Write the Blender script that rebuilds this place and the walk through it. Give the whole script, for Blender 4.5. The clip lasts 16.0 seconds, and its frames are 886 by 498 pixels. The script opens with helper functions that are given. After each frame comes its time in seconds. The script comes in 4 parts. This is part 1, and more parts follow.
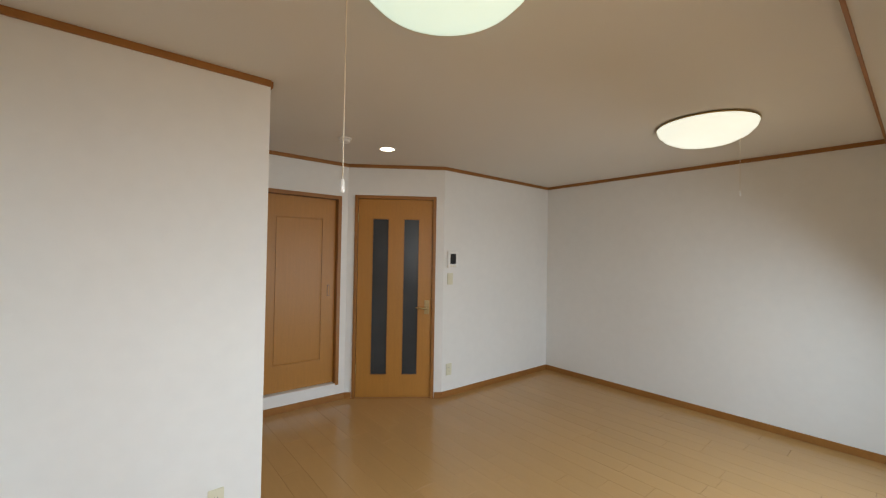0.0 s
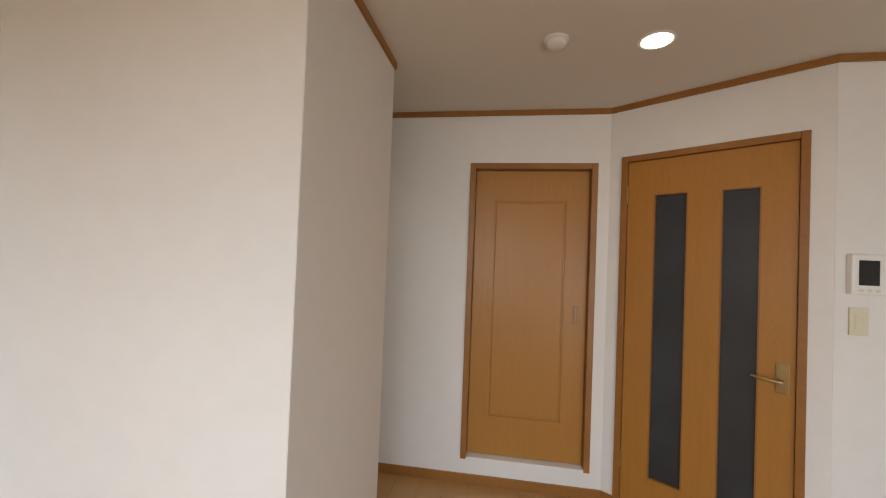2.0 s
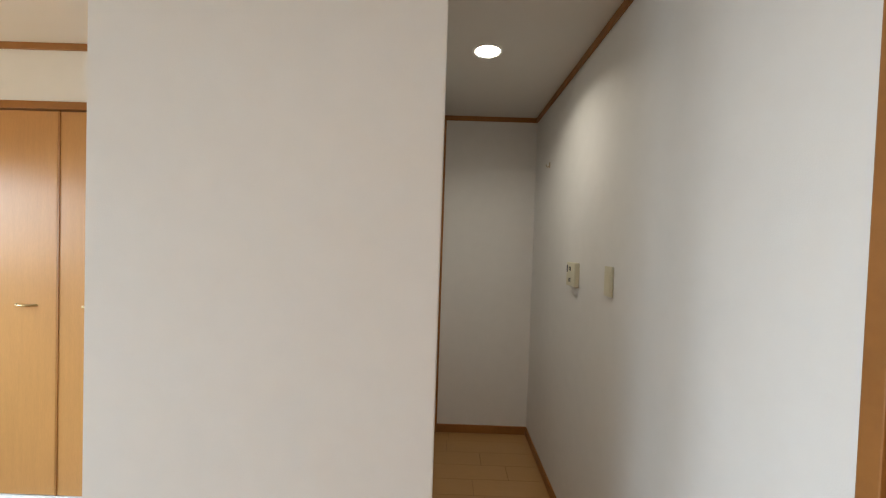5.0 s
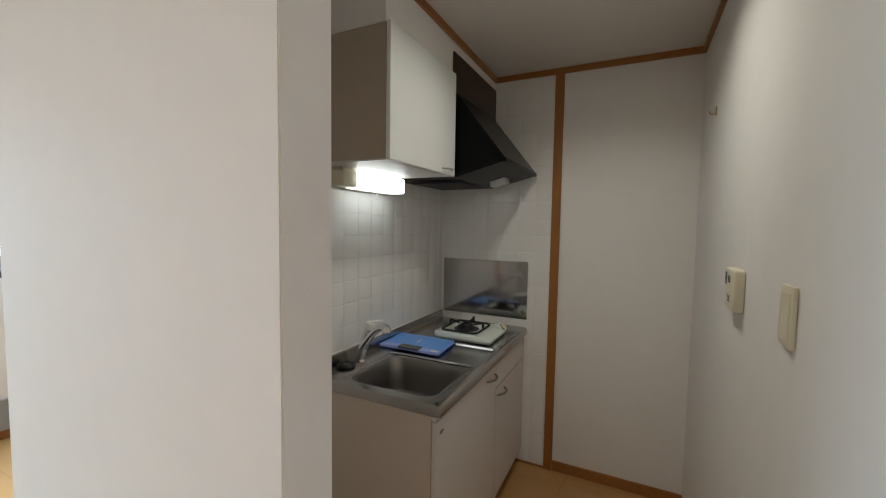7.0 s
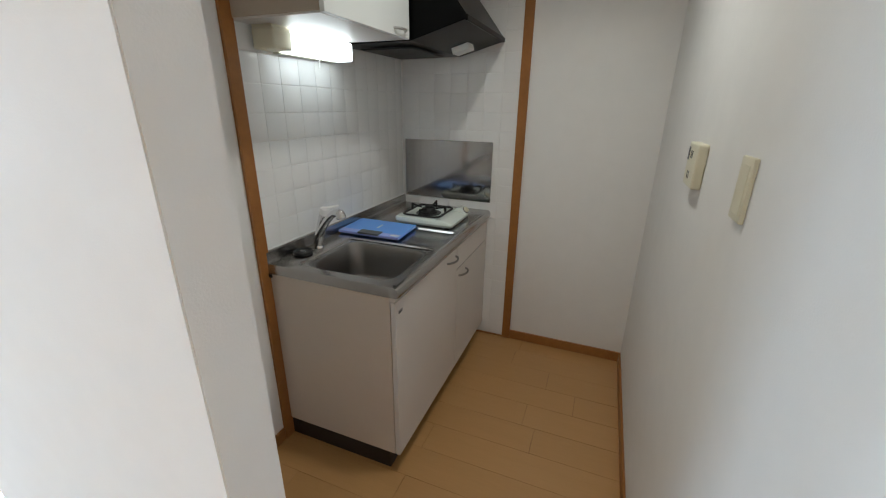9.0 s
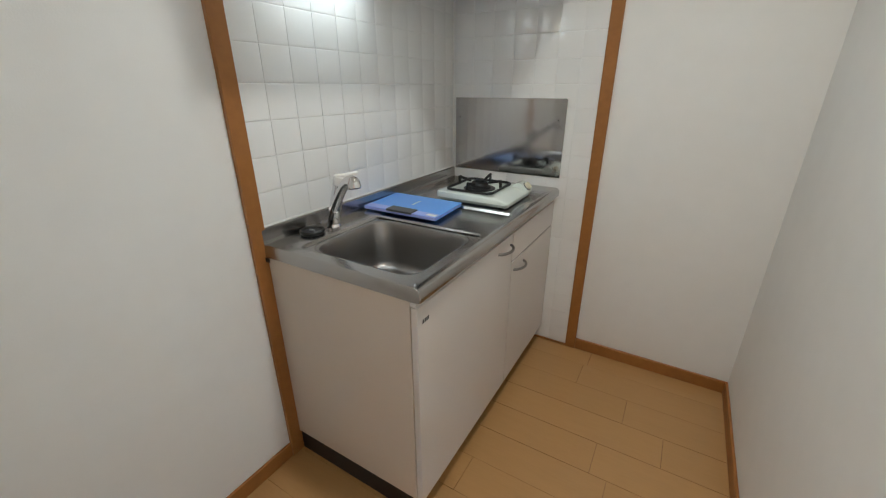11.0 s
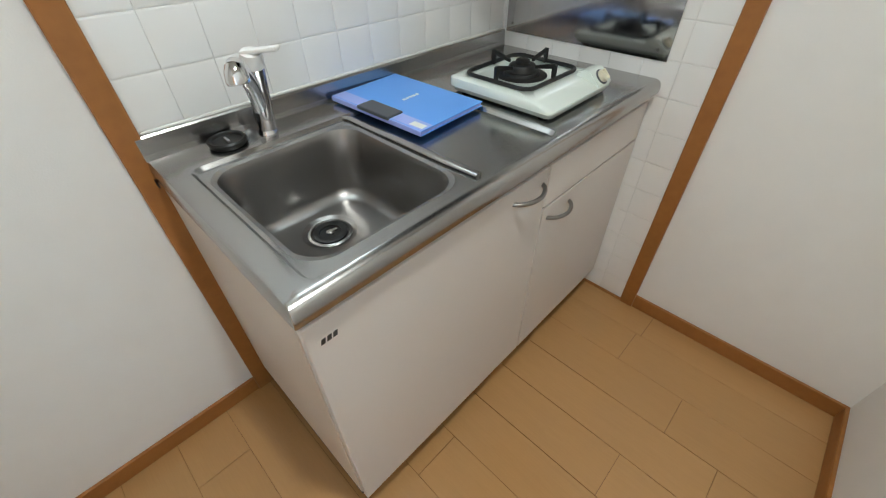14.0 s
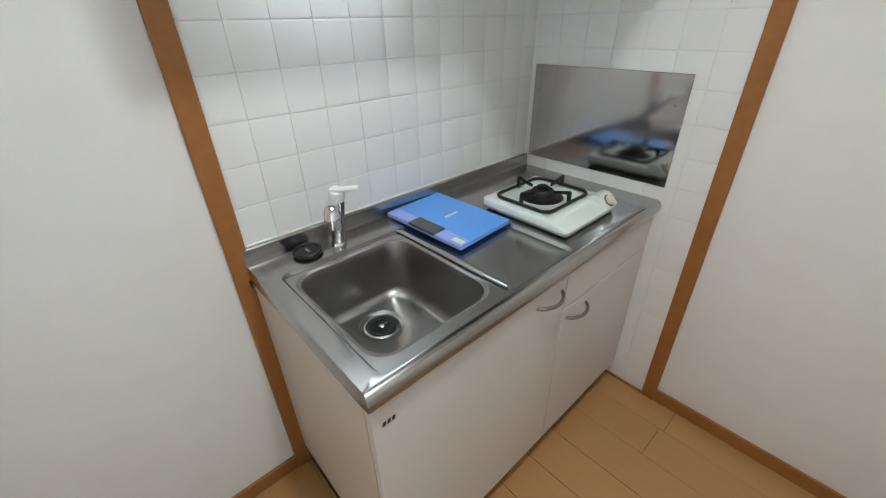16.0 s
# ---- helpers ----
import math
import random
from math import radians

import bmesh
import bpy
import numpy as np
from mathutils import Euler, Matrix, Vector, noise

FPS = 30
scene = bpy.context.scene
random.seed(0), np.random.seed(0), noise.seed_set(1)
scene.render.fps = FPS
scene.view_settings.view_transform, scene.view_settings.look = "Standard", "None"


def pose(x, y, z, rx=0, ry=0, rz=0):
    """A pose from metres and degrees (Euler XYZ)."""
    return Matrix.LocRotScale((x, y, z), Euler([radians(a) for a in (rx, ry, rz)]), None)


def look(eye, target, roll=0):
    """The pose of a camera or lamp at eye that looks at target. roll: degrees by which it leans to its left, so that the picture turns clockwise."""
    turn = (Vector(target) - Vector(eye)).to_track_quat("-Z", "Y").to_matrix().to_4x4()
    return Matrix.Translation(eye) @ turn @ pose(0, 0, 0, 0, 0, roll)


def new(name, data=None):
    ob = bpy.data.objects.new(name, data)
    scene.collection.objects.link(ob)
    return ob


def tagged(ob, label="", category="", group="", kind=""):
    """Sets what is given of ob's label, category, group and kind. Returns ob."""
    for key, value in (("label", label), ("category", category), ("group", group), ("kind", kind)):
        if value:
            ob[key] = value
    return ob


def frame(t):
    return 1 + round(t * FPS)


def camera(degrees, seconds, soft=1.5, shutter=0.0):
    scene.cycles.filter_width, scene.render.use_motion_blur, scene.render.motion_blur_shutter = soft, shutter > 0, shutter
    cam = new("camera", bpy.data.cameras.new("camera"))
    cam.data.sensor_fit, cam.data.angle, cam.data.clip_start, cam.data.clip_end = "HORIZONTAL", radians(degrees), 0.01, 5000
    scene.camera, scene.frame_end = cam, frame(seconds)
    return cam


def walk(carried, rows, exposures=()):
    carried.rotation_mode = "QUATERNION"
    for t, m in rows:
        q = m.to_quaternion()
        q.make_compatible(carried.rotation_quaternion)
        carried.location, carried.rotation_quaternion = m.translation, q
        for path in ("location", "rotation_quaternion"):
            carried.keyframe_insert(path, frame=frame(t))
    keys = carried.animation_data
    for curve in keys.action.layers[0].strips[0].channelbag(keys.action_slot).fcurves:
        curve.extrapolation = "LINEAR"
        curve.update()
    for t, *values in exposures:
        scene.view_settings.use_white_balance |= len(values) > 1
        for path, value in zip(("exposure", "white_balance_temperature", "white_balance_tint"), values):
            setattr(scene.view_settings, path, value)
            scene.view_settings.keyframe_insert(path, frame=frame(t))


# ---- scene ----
cam = camera(96.5, 16.0, 1.2)
PATH = [
    (0, (-3.755, -1.435, 1.476), (-2.209, -2.703, 1.507), 1.0),
    (0.5, (-3.438, -1.713, 1.447), (-1.705, -2.709, 1.498), 1.3),
    (1, (-3.183, -2.008, 1.432), (-1.308, -2.7, 1.492), 1.5),
    (1.5, (-2.844, -2.305, 1.434), (-0.852, -2.479, 1.481), 1.9),
    (2, (-2.558, -2.628, 1.437), (-0.583, -2.312, 1.478), 2.2),
    (2.5, (-2.256, -2.858, 1.447), (-0.46, -1.979, 1.461), 2.2),
    (3, (-1.927, -3.056, 1.452), (-0.408, -1.755, 1.452), 2.3),
    (3.5, (-1.604, -3.172, 1.453), (-0.468, -1.529, 1.448), 1.7),
    (4, (-1.228, -3.194, 1.456), (-0.531, -1.319, 1.444), 1.5),
    (4.5, (-0.905, -3.145, 1.462), (-0.597, -1.169, 1.437), 1.4),
    (5, (-0.658, -2.99, 1.465), (-0.672, -0.991, 1.418), 1.9),
    (5.2, (-0.601, -2.902, 1.487), (-0.679, -0.905, 1.416), 1.5),
    (7.3, (-0.254, -2.371, 1.489), (-1.178, -0.602, 1.359), 1.0),
    (7.5, (-0.246, -2.361, 1.489), (-1.176, -0.595, 1.356), 1.0),
    (8, (-0.246, -2.327, 1.479), (-1.159, -0.559, 1.28), 1.0),
    (8.5, (-0.251, -2.312, 1.47), (-1.072, -0.537, 1.05), 0.6),
    (9, (-0.255, -2.306, 1.462), (-0.948, -0.559, 0.779), 0.7),
    (9.2, (-0.251, -2.313, 1.462), (-0.908, -0.577, 0.718), 0.7),
    (11.3, (-0.392, -1.843, 1.299), (-1.368, -0.281, 0.52), 0.0),
    (11.5, (-0.397, -1.812, 1.297), (-1.336, -0.291, 0.401), 0.0),
    (12, (-0.422, -1.657, 1.29), (-1.281, -0.206, 0.216), -0.0),
    (12.5, (-0.456, -1.458, 1.282), (-1.347, -0.1, 0.115), -0.2),
    (13, (-0.467, -1.38, 1.262), (-1.495, -0.204, 0.012), -0.5),
    (13.5, (-0.474, -1.339, 1.26), (-1.526, -0.258, -0.054), -0.7),
    (14, (-0.481, -1.305, 1.258), (-1.541, -0.239, -0.061), -0.9),
    (14.5, (-0.466, -1.317, 1.297), (-1.533, -0.26, -0.024), -1.2),
    (15, (-0.467, -1.347, 1.342), (-1.552, -0.288, 0.038), -1.3),
    (15.5, (-0.454, -1.386, 1.38), (-1.612, -0.293, 0.171), -1.4),
    (16, (-0.427, -1.412, 1.418), (-1.719, -0.261, 0.415), -1.4),
]

walk(cam, [(t, look(eye, goal, roll)) for t, eye, goal, roll in PATH],
     exposures=[(0, -0.14, 7700, 12), (1.5, -0.06, 8000, 15), (2.5, 0.0, 8300, 20), (3.2, 0.17, 7850, 18), (4, 0.55, 6850, 9), (4.5, 0.78, 6800, 8),
                (5.2, 0.84, 7000, 10), (7.5, 0.92, 6450, 7), (8.5, 1.18, 6150, 6), (9.2, 1.35, 6100, 6), (11.3, 1.9, 6100, 5),
                (12.5, 2.13, 6000, 4), (14.5, 2.23, 5850, 3), (16, 2.06, 5800, 5)])

# ---- world, windows' light ----
world = bpy.data.worlds.new("world")
scene.world = world
world.use_nodes = True
wn = world.node_tree
sky = wn.nodes.new("ShaderNodeTexSky")
sky.sky_type = "NISHITA"
sky.sun_disc = False
sky.sun_elevation, sky.sun_rotation = radians(48), radians(200)
wn.nodes["Background"].inputs[1].default_value = 0.12
wn.links.new(sky.outputs[0], wn.nodes["Background"].inputs[0])


def area_lamp(name, at, target, sx, sy, watts, colour, spread=180):
    d = bpy.data.lights.new(name, "AREA")
    d.shape, d.size, d.size_y, d.energy, d.color = "RECTANGLE", sx, sy, watts, colour
    d.spread = radians(spread)
    ob = new(name, d)
    ob.matrix_world = look(at, target)
    return ob


def disc_lamp(name, at, watts, colour, size=0.11, spread=180):
    d = bpy.data.lights.new(name, "AREA")
    d.shape, d.size, d.energy, d.color = "DISK", size, watts, colour
    d.spread = radians(spread)
    ob = new(name, d)
    ob.location = at
    return ob


H = 2.395            # ceiling height
XW = -4.05           # window wall
YS = -5.822          # south wall
# daylight through the two windows, falling from the sky
area_lamp("daylight_window_small", (XW + 0.03, -2.05, 1.52), (XW + 1.0, -2.05, 0.56), 1.75, 0.86, 31, (0.54, 0.76, 1.0), 126)
area_lamp("daylight_window_large", (XW + 0.03, -4.35, 1.05), (XW + 1.0, -4.35, 0.30), 1.6, 1.7, 35, (0.54, 0.76, 1.0), 164)
# added warm fill lamps standing in for daylight bounced off the ground
area_lamp("ground_fill_small", (XW + 0.035, -2.05, 1.52), (XW + 1.0, -2.05, 1.75), 1.75, 0.86, 5, (1.0, 0.74, 0.45), 140)
area_lamp("ground_fill_large", (XW + 0.035, -4.35, 1.05), (XW + 1.0, -4.35, 1.3), 1.6, 1.7, 4, (1.0, 0.74, 0.45), 140)
# lamps of the ceiling
disc_lamp("downlight_glow_hall", (-0.775, -3.23, 2.385), 0.7, (1.0, 0.84, 0.64), spread=140)
disc_lamp("downlight_glow_kitchen", (-0.485, -1.03, 2.385), 2.05, (1.0, 0.96, 0.88), spread=144)


# ---- materials ----
def mat(name, colour, rough=0.5, metal=0.0, var=0.06, scale=6.0, stretch=(1, 1, 1), bump=0.0, bump_scale=200.0,
        per_object=0.0, coat=0.0, rough_var=0.0, fine=0.0, bump_dist=0.002):
    m = bpy.data.materials.new(name)
    m.use_nodes = True
    nt = m.node_tree
    p = nt.nodes["Principled BSDF"]
    p.inputs["Roughness"].default_value = rough
    p.inputs["Metallic"].default_value = metal
    p.inputs["Coat Weight"].default_value = coat
    p.inputs["Coat Roughness"].default_value = 0.12
    tc = nt.nodes.new("ShaderNodeTexCoord")
    mp = nt.nodes.new("ShaderNodeMapping")
    mp.inputs["Scale"].default_value = stretch
    nt.links.new(tc.outputs["Object"], mp.inputs[0])
    if per_object:
        oi = nt.nodes.new("ShaderNodeObjectInfo")
        mul = nt.nodes.new("ShaderNodeMath")
        mul.operation = "MULTIPLY"
        mul.inputs[1].default_value = 37.0
        nt.links.new(oi.outputs["Random"], mul.inputs[0])
        nt.links.new(mul.outputs[0], mp.inputs["Location"])
    n1 = nt.nodes.new("ShaderNodeTexNoise")
    n1.inputs["Scale"].default_value, n1.inputs["Detail"].default_value = scale, 5
    nt.links.new(mp.outputs[0], n1.inputs["Vector"])
    hsv = nt.nodes.new("ShaderNodeHueSaturation")
    hsv.inputs["Color"].default_value = (*colour, 1)
    ramp = nt.nodes.new("ShaderNodeMapRange")
    ramp.inputs["From Min"].default_value, ramp.inputs["From Max"].default_value = 0.25, 0.75
    ramp.inputs["To Min"].default_value, ramp.inputs["To Max"].default_value = 1 - var, 1 + var
    nt.links.new(n1.outputs[0], ramp.inputs["Value"])
    last = ramp.outputs[0]
    if fine:
        n3 = nt.nodes.new("ShaderNodeTexNoise")
        n3.inputs["Scale"].default_value, n3.inputs["Detail"].default_value = scale * 9, 3
        nt.links.new(mp.outputs[0], n3.inputs["Vector"])
        r3 = nt.nodes.new("ShaderNodeMapRange")
        r3.inputs["From Min"].default_value, r3.inputs["From Max"].default_value = 0.3, 0.7
        r3.inputs["To Min"].default_value, r3.inputs["To Max"].default_value = 1 - fine, 1 + fine
        nt.links.new(n3.outputs[0], r3.inputs["Value"])
        mu = nt.nodes.new("ShaderNodeMath")
        mu.operation = "MULTIPLY"
        nt.links.new(last, mu.inputs[0])
        nt.links.new(r3.outputs[0], mu.inputs[1])
        last = mu.outputs[0]
    if per_object:
        r4 = nt.nodes.new("ShaderNodeMapRange")
        r4.inputs["To Min"].default_value, r4.inputs["To Max"].default_value = 1 - per_object, 1 + per_object
        nt.links.new(oi.outputs["Random"], r4.inputs["Value"])
        mu2 = nt.nodes.new("ShaderNodeMath")
        mu2.operation = "MULTIPLY"
        nt.links.new(last, mu2.inputs[0])
        nt.links.new(r4.outputs[0], mu2.inputs[1])
        last = mu2.outputs[0]
    nt.links.new(last, hsv.inputs["Value"])
    nt.links.new(hsv.outputs[0], p.inputs["Base Color"])
    if rough_var:
        r5 = nt.nodes.new("ShaderNodeMapRange")
        r5.inputs["From Min"].default_value, r5.inputs["From Max"].default_value = 0.3, 0.7
        r5.inputs["To Min"].default_value, r5.inputs["To Max"].default_value = rough - rough_var, rough + rough_var
        nt.links.new(n1.outputs[0], r5.inputs["Value"])
        nt.links.new(r5.outputs[0], p.inputs["Roughness"])
    if bump:
        n2 = nt.nodes.new("ShaderNodeTexNoise")
        n2.inputs["Scale"].default_value, n2.inputs["Detail"].default_value = bump_scale, 3
        nt.links.new(mp.outputs[0], n2.inputs["Vector"])
        b = nt.nodes.new("ShaderNodeBump")
        b.inputs["Strength"].default_value, b.inputs["Distance"].default_value = bump, bump_dist
        nt.links.new(n2.outputs[0], b.inputs["Height"])
        nt.links.new(b.outputs[0], p.inputs["Normal"])
    return m


def glow(name, colour, strength):
    m = bpy.data.materials.new(name)
    m.use_nodes = True
    p = m.node_tree.nodes["Principled BSDF"]
    p.inputs["Base Color"].default_value = (0.85, 0.85, 0.82, 1)
    p.inputs["Roughness"].default_value = 0.35
    p.inputs["Emission Color"].default_value = (*colour, 1)
    p.inputs["Emission Strength"].default_value = strength
    return m


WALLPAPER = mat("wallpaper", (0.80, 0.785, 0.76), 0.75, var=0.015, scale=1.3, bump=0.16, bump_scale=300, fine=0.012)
# darker than the wallpaper: the ceiling's dimness is set into its colour
CEILING = mat("ceiling_paper_shaded", (0.71, 0.675, 0.625), 0.8, var=0.015, scale=1.0, bump=0.3, bump_scale=220)
TRIM = mat("brown_trim", (0.320, 0.130, 0.030), 0.42, var=0.10, scale=5, stretch=(1, 1, 1), bump=0.08, bump_scale=90, fine=0.06)
DOORWOOD = mat("door_wood", (0.430, 0.186, 0.037), 0.38, var=0.05, scale=7, stretch=(7, 7, 0.5), bump=0.05, bump_scale=60, fine=0.06)
CLOSETWOOD = mat("closet_wood", (0.50, 0.250, 0.085), 0.30, var=0.05, scale=7, stretch=(7, 7, 0.5), bump=0.04, bump_scale=60, fine=0.05)
FLOORWOOD = mat("floor_wood", (0.46, 0.258, 0.102), 0.22, var=0.018, scale=3.0, stretch=(0.6, 9, 1), bump=0.0, bump_scale=50,
                per_object=0.025, fine=0.022)
SEAM = mat("floor_seam", (0.20, 0.105, 0.04), 0.7)
TILE = mat("white_tile", (0.82, 0.815, 0.80), 0.16, var=0.015, scale=9, bump=0.10, bump_scale=14, per_object=0.012, bump_dist=0.004)
GROUT = mat("grout", (0.84, 0.83, 0.81), 0.6, var=0.03, scale=30)
PLATESTEEL = mat("plate_steel", (0.48, 0.47, 0.465), 0.10, 1.0, var=0.05, scale=4, bump=0.10, bump_scale=9, rough_var=0.03, bump_dist=0.004)
STEEL = mat("brushed_steel", (0.43, 0.42, 0.41), 0.235, 1.0, var=0.025, scale=2.5, rough_var=0.015)
# the worktop's steel, rougher, with the bowl's shade put into the base colour
BOWL = mat("satin_steel_shaded", (0.34, 0.33, 0.32), 0.31, 1.0, var=0.02, scale=3, rough_var=0.01)
CHROME = mat("chrome", (0.75, 0.75, 0.76), 0.08, 1.0, var=0.01)
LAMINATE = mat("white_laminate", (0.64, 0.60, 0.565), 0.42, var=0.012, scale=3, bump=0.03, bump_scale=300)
# cool light on the wall cupboard door is tinted into this laminate
LAMINATE_COOL_LIT = mat("cool_lit_laminate", (0.76, 0.78, 0.76), 0.36, var=0.012, scale=3, bump=0.03, bump_scale=300)
LAMINATE_SIDE = mat("beige_side_board", (0.60, 0.52, 0.44), 0.5, var=0.02, scale=3, bump=0.03, bump_scale=300)
CUP_SIDE = mat("brown_side_board", (0.42, 0.35, 0.27), 0.5, var=0.03, scale=4)
CLIPGREY = mat("clip_grey", (0.07, 0.075, 0.085), 0.4)
PAN = mat("grey_green_enamel", (0.40, 0.45, 0.42), 0.3, var=0.03)
BLACK = mat("black_plastic", (0.012, 0.012, 0.012), 0.4, var=0.1, scale=20)
IRON = mat("black_enamel_iron", (0.006, 0.006, 0.006), 0.5, var=0.2, scale=40, bump=0.1, bump_scale=300)
HOOD = mat("black_hood_enamel", (0.003, 0.003, 0.003), 0.28, var=0.15, scale=8)
HOOD.node_tree.nodes["Principled BSDF"].inputs["Specular IOR Level"].default_value = 0.08
HOODBROWN = mat("dark_brown_metal", (0.035, 0.018, 0.012), 0.35, var=0.15, scale=6)
DARKKICK = mat("dark_kick_and_gap", (0.020, 0.013, 0.010), 0.6)
ENAMEL = mat("white_enamel", (0.74, 0.80, 0.75), 0.18, var=0.015, scale=8, coat=0.4)
BLUE = mat("blue_plastic", (0.13, 0.36, 0.90), 0.32, var=0.03, scale=6, bump=0.02, bump_scale=150)
BLUEPALE = mat("pale_blue_film", (0.34, 0.42, 0.86), 0.3, var=0.03)
IVORY = mat("ivory_plastic", (0.70, 0.66, 0.50), 0.35, var=0.02, scale=10)
WHITE = mat("white_plastic", (0.82, 0.81, 0.79), 0.32, var=0.01)
GREY = mat("grey_plastic", (0.30, 0.30, 0.31), 0.4)
SCREEN = mat("dark_screen", (0.015, 0.015, 0.017), 0.12)
DARKMETAL = mat("grey_metal", (0.28, 0.27, 0.26), 0.32, 1.0, var=0.05, scale=30)
BRASS = mat("aged_brass", (0.46, 0.34, 0.17), 0.3, 1.0, var=0.08, scale=30)
ALU = mat("aluminium", (0.72, 0.72, 0.72), 0.35, 1.0, var=0.03)
DARKFRAME = mat("dark_window_frame", (0.10, 0.095, 0.10), 0.4, 0.3)
SMOKEGLASS = mat("frosted_dark_glass", (0.036, 0.043, 0.050), 0.22, var=0.35, scale=1.1, stretch=(1, 1, 1.2), bump=0.15, bump_scale=220)
ROPE = mat("cord_white", (0.72, 0.66, 0.55), 0.7)
LAMPGREEN = glow("lamp_glass_cool", (0.66, 1.0, 0.95), 0.72)
LAMPWARM = glow("lamp_glass_warm", (0.86, 1.0, 0.98), 0.82)
DISC = glow("downlight_disc", (1.0, 0.94, 0.82), 9)
TUBE = glow("strip_light_cover", (0.92, 0.99, 1.0), 1.9)
GLASS = bpy.data.materials.new("window_glass")
GLASS.use_nodes = True
_g = GLASS.node_tree.nodes["Principled BSDF"]
_g.inputs["Transmission Weight"].default_value, _g.inputs["Roughness"].default_value, _g.inputs["IOR"].default_value = 1.0, 0.0, 1.45


# ---- building helpers ----
def link_mesh(name, bm, material, smooth=False):
    me = bpy.data.meshes.new(name)
    bmesh.ops.recalc_face_normals(bm, faces=bm.faces)
    bm.to_mesh(me)
    bm.free()
    me.materials.append(material)
    if smooth:
        me.polygons.foreach_set("use_smooth", [True] * len(me.polygons))
        me.set_sharp_from_angle(angle=radians(38))
    return me


def part(name, bm, material, parent=None, label="", smooth=False):
    ob = new(name, link_mesh(name, bm, material, smooth))
    ob.parent = parent
    return tagged(ob, label)


def thing(name, m, label, category, group=""):
    e = new(name)
    e.empty_display_size = 0.05
    e.matrix_world = m
    return tagged(e, label, category, group)


def setting(name, bm, material, label, category, smooth=False):
    ob = new(name, link_mesh(name, bm, material, smooth))
    return tagged(ob, label, category, kind="structure")


def add_box(bm, x0, x1, y0, y1, z0, z1, bev=0.0, seg=2):
    geo = bmesh.ops.create_cube(bm, size=1.0)
    vs = geo["verts"]
    for v in vs:
        v.co = Vector((x0 + (v.co.x + 0.5) * (x1 - x0), y0 + (v.co.y + 0.5) * (y1 - y0), z0 + (v.co.z + 0.5) * (z1 - z0)))
    if bev:
        es = list({e for v in vs for e in v.link_edges})
        bmesh.ops.bevel(bm, geom=es, offset=bev, segments=seg, affect="EDGES", profile=0.6)
    return bm


def box(x0, x1, y0, y1, z0, z1, bev=0.0, seg=2):
    return add_box(bmesh.new(), min(x0, x1), max(x0, x1), min(y0, y1), max(y0, y1), min(z0, z1), max(z0, z1), bev, seg)


def boxes(rows, bev=0.0):
    bm = bmesh.new()
    for r in rows:
        add_box(bm, *r, bev)
    return bm


def round_loop(x0, x1, y0, y1, z, r, n=6):
    """A rounded rectangle's points, counted from its corner at (x1, y1)."""
    pts = []
    for cx, cy, a0 in ((x1 - r, y1 - r, 0), (x0 + r, y1 - r, 90), (x0 + r, y0 + r, 180), (x1 - r, y0 + r, 270)):
        for i in range(n + 1):
            a = radians(a0 + 90 * i / n)
            pts.append(Vector((cx + r * math.cos(a), cy + r * math.sin(a), z)))
    return pts


def ring_loop(cx, cy, z, r, count, turn=0.0):
    return [Vector((cx + r * math.cos(2 * math.pi * i / count + turn), cy + r * math.sin(2 * math.pi * i / count + turn), z)) for i in range(count)]


def skin(loops, cap_first=False, cap_last=False, bm=None):
    bm = bm or bmesh.new()
    rows = [[bm.verts.new(p) for p in lp] for lp in loops]
    for a, b in zip(rows, rows[1:]):
        for i in range(len(a)):
            j = (i + 1) % len(a)
            bm.faces.new((a[i], a[j], b[j], b[i]))
    if cap_first:
        bm.faces.new(rows[0])
    if cap_last:
        bm.faces.new(rows[-1])
    return bm


def lathe(profile, count=40, at=(0, 0, 0)):
    """A turned body from (radius, height) pairs, capped at both ends."""
    return skin([ring_loop(at[0], at[1], at[2] + z, max(r, 1e-4), count) for r, z in profile], True, True)


def prism(points, z0, z1, bev=0.0):
    """An upright body over a plan outline."""
    bm = skin([[Vector((x, y, z0)) for x, y in points], [Vector((x, y, z1)) for x, y in points]], True, True)
    if bev:
        up = [e for e in bm.edges if abs(e.verts[0].co.z - e.verts[1].co.z) > 0.1]
        bmesh.ops.bevel(bm, geom=up, offset=bev, segments=2, affect="EDGES")
    return bm


def tube(points, r, count=10, bm=None):
    """A round bar along points."""
    pts = [Vector(p) for p in points]
    loops = []
    for i, p in enumerate(pts):
        d = (pts[min(i + 1, len(pts) - 1)] - pts[max(i - 1, 0)]).normalized()
        a = d.cross(Vector((0, 0, 1)))
        a = a.normalized() if a.length > 1e-3 else Vector((1, 0, 0))
        b = d.cross(a)
        rr = r[i] if isinstance(r, (list, tuple)) else r
        loops.append([p + rr * (math.cos(2 * math.pi * k / count) * a + math.sin(2 * math.pi * k / count) * b) for k in range(count)])
    return skin(loops, True, True, bm)


def arc(p0, p1, out, n=10):
    """Points of a bow from p0 to p1 that swells by the vector out."""
    p0, p1, out = Vector(p0), Vector(p1), Vector(out)
    return [p0.lerp(p1, i / n) + out * math.sin(math.pi * i / n) ** 0.6 for i in range(n + 1)]


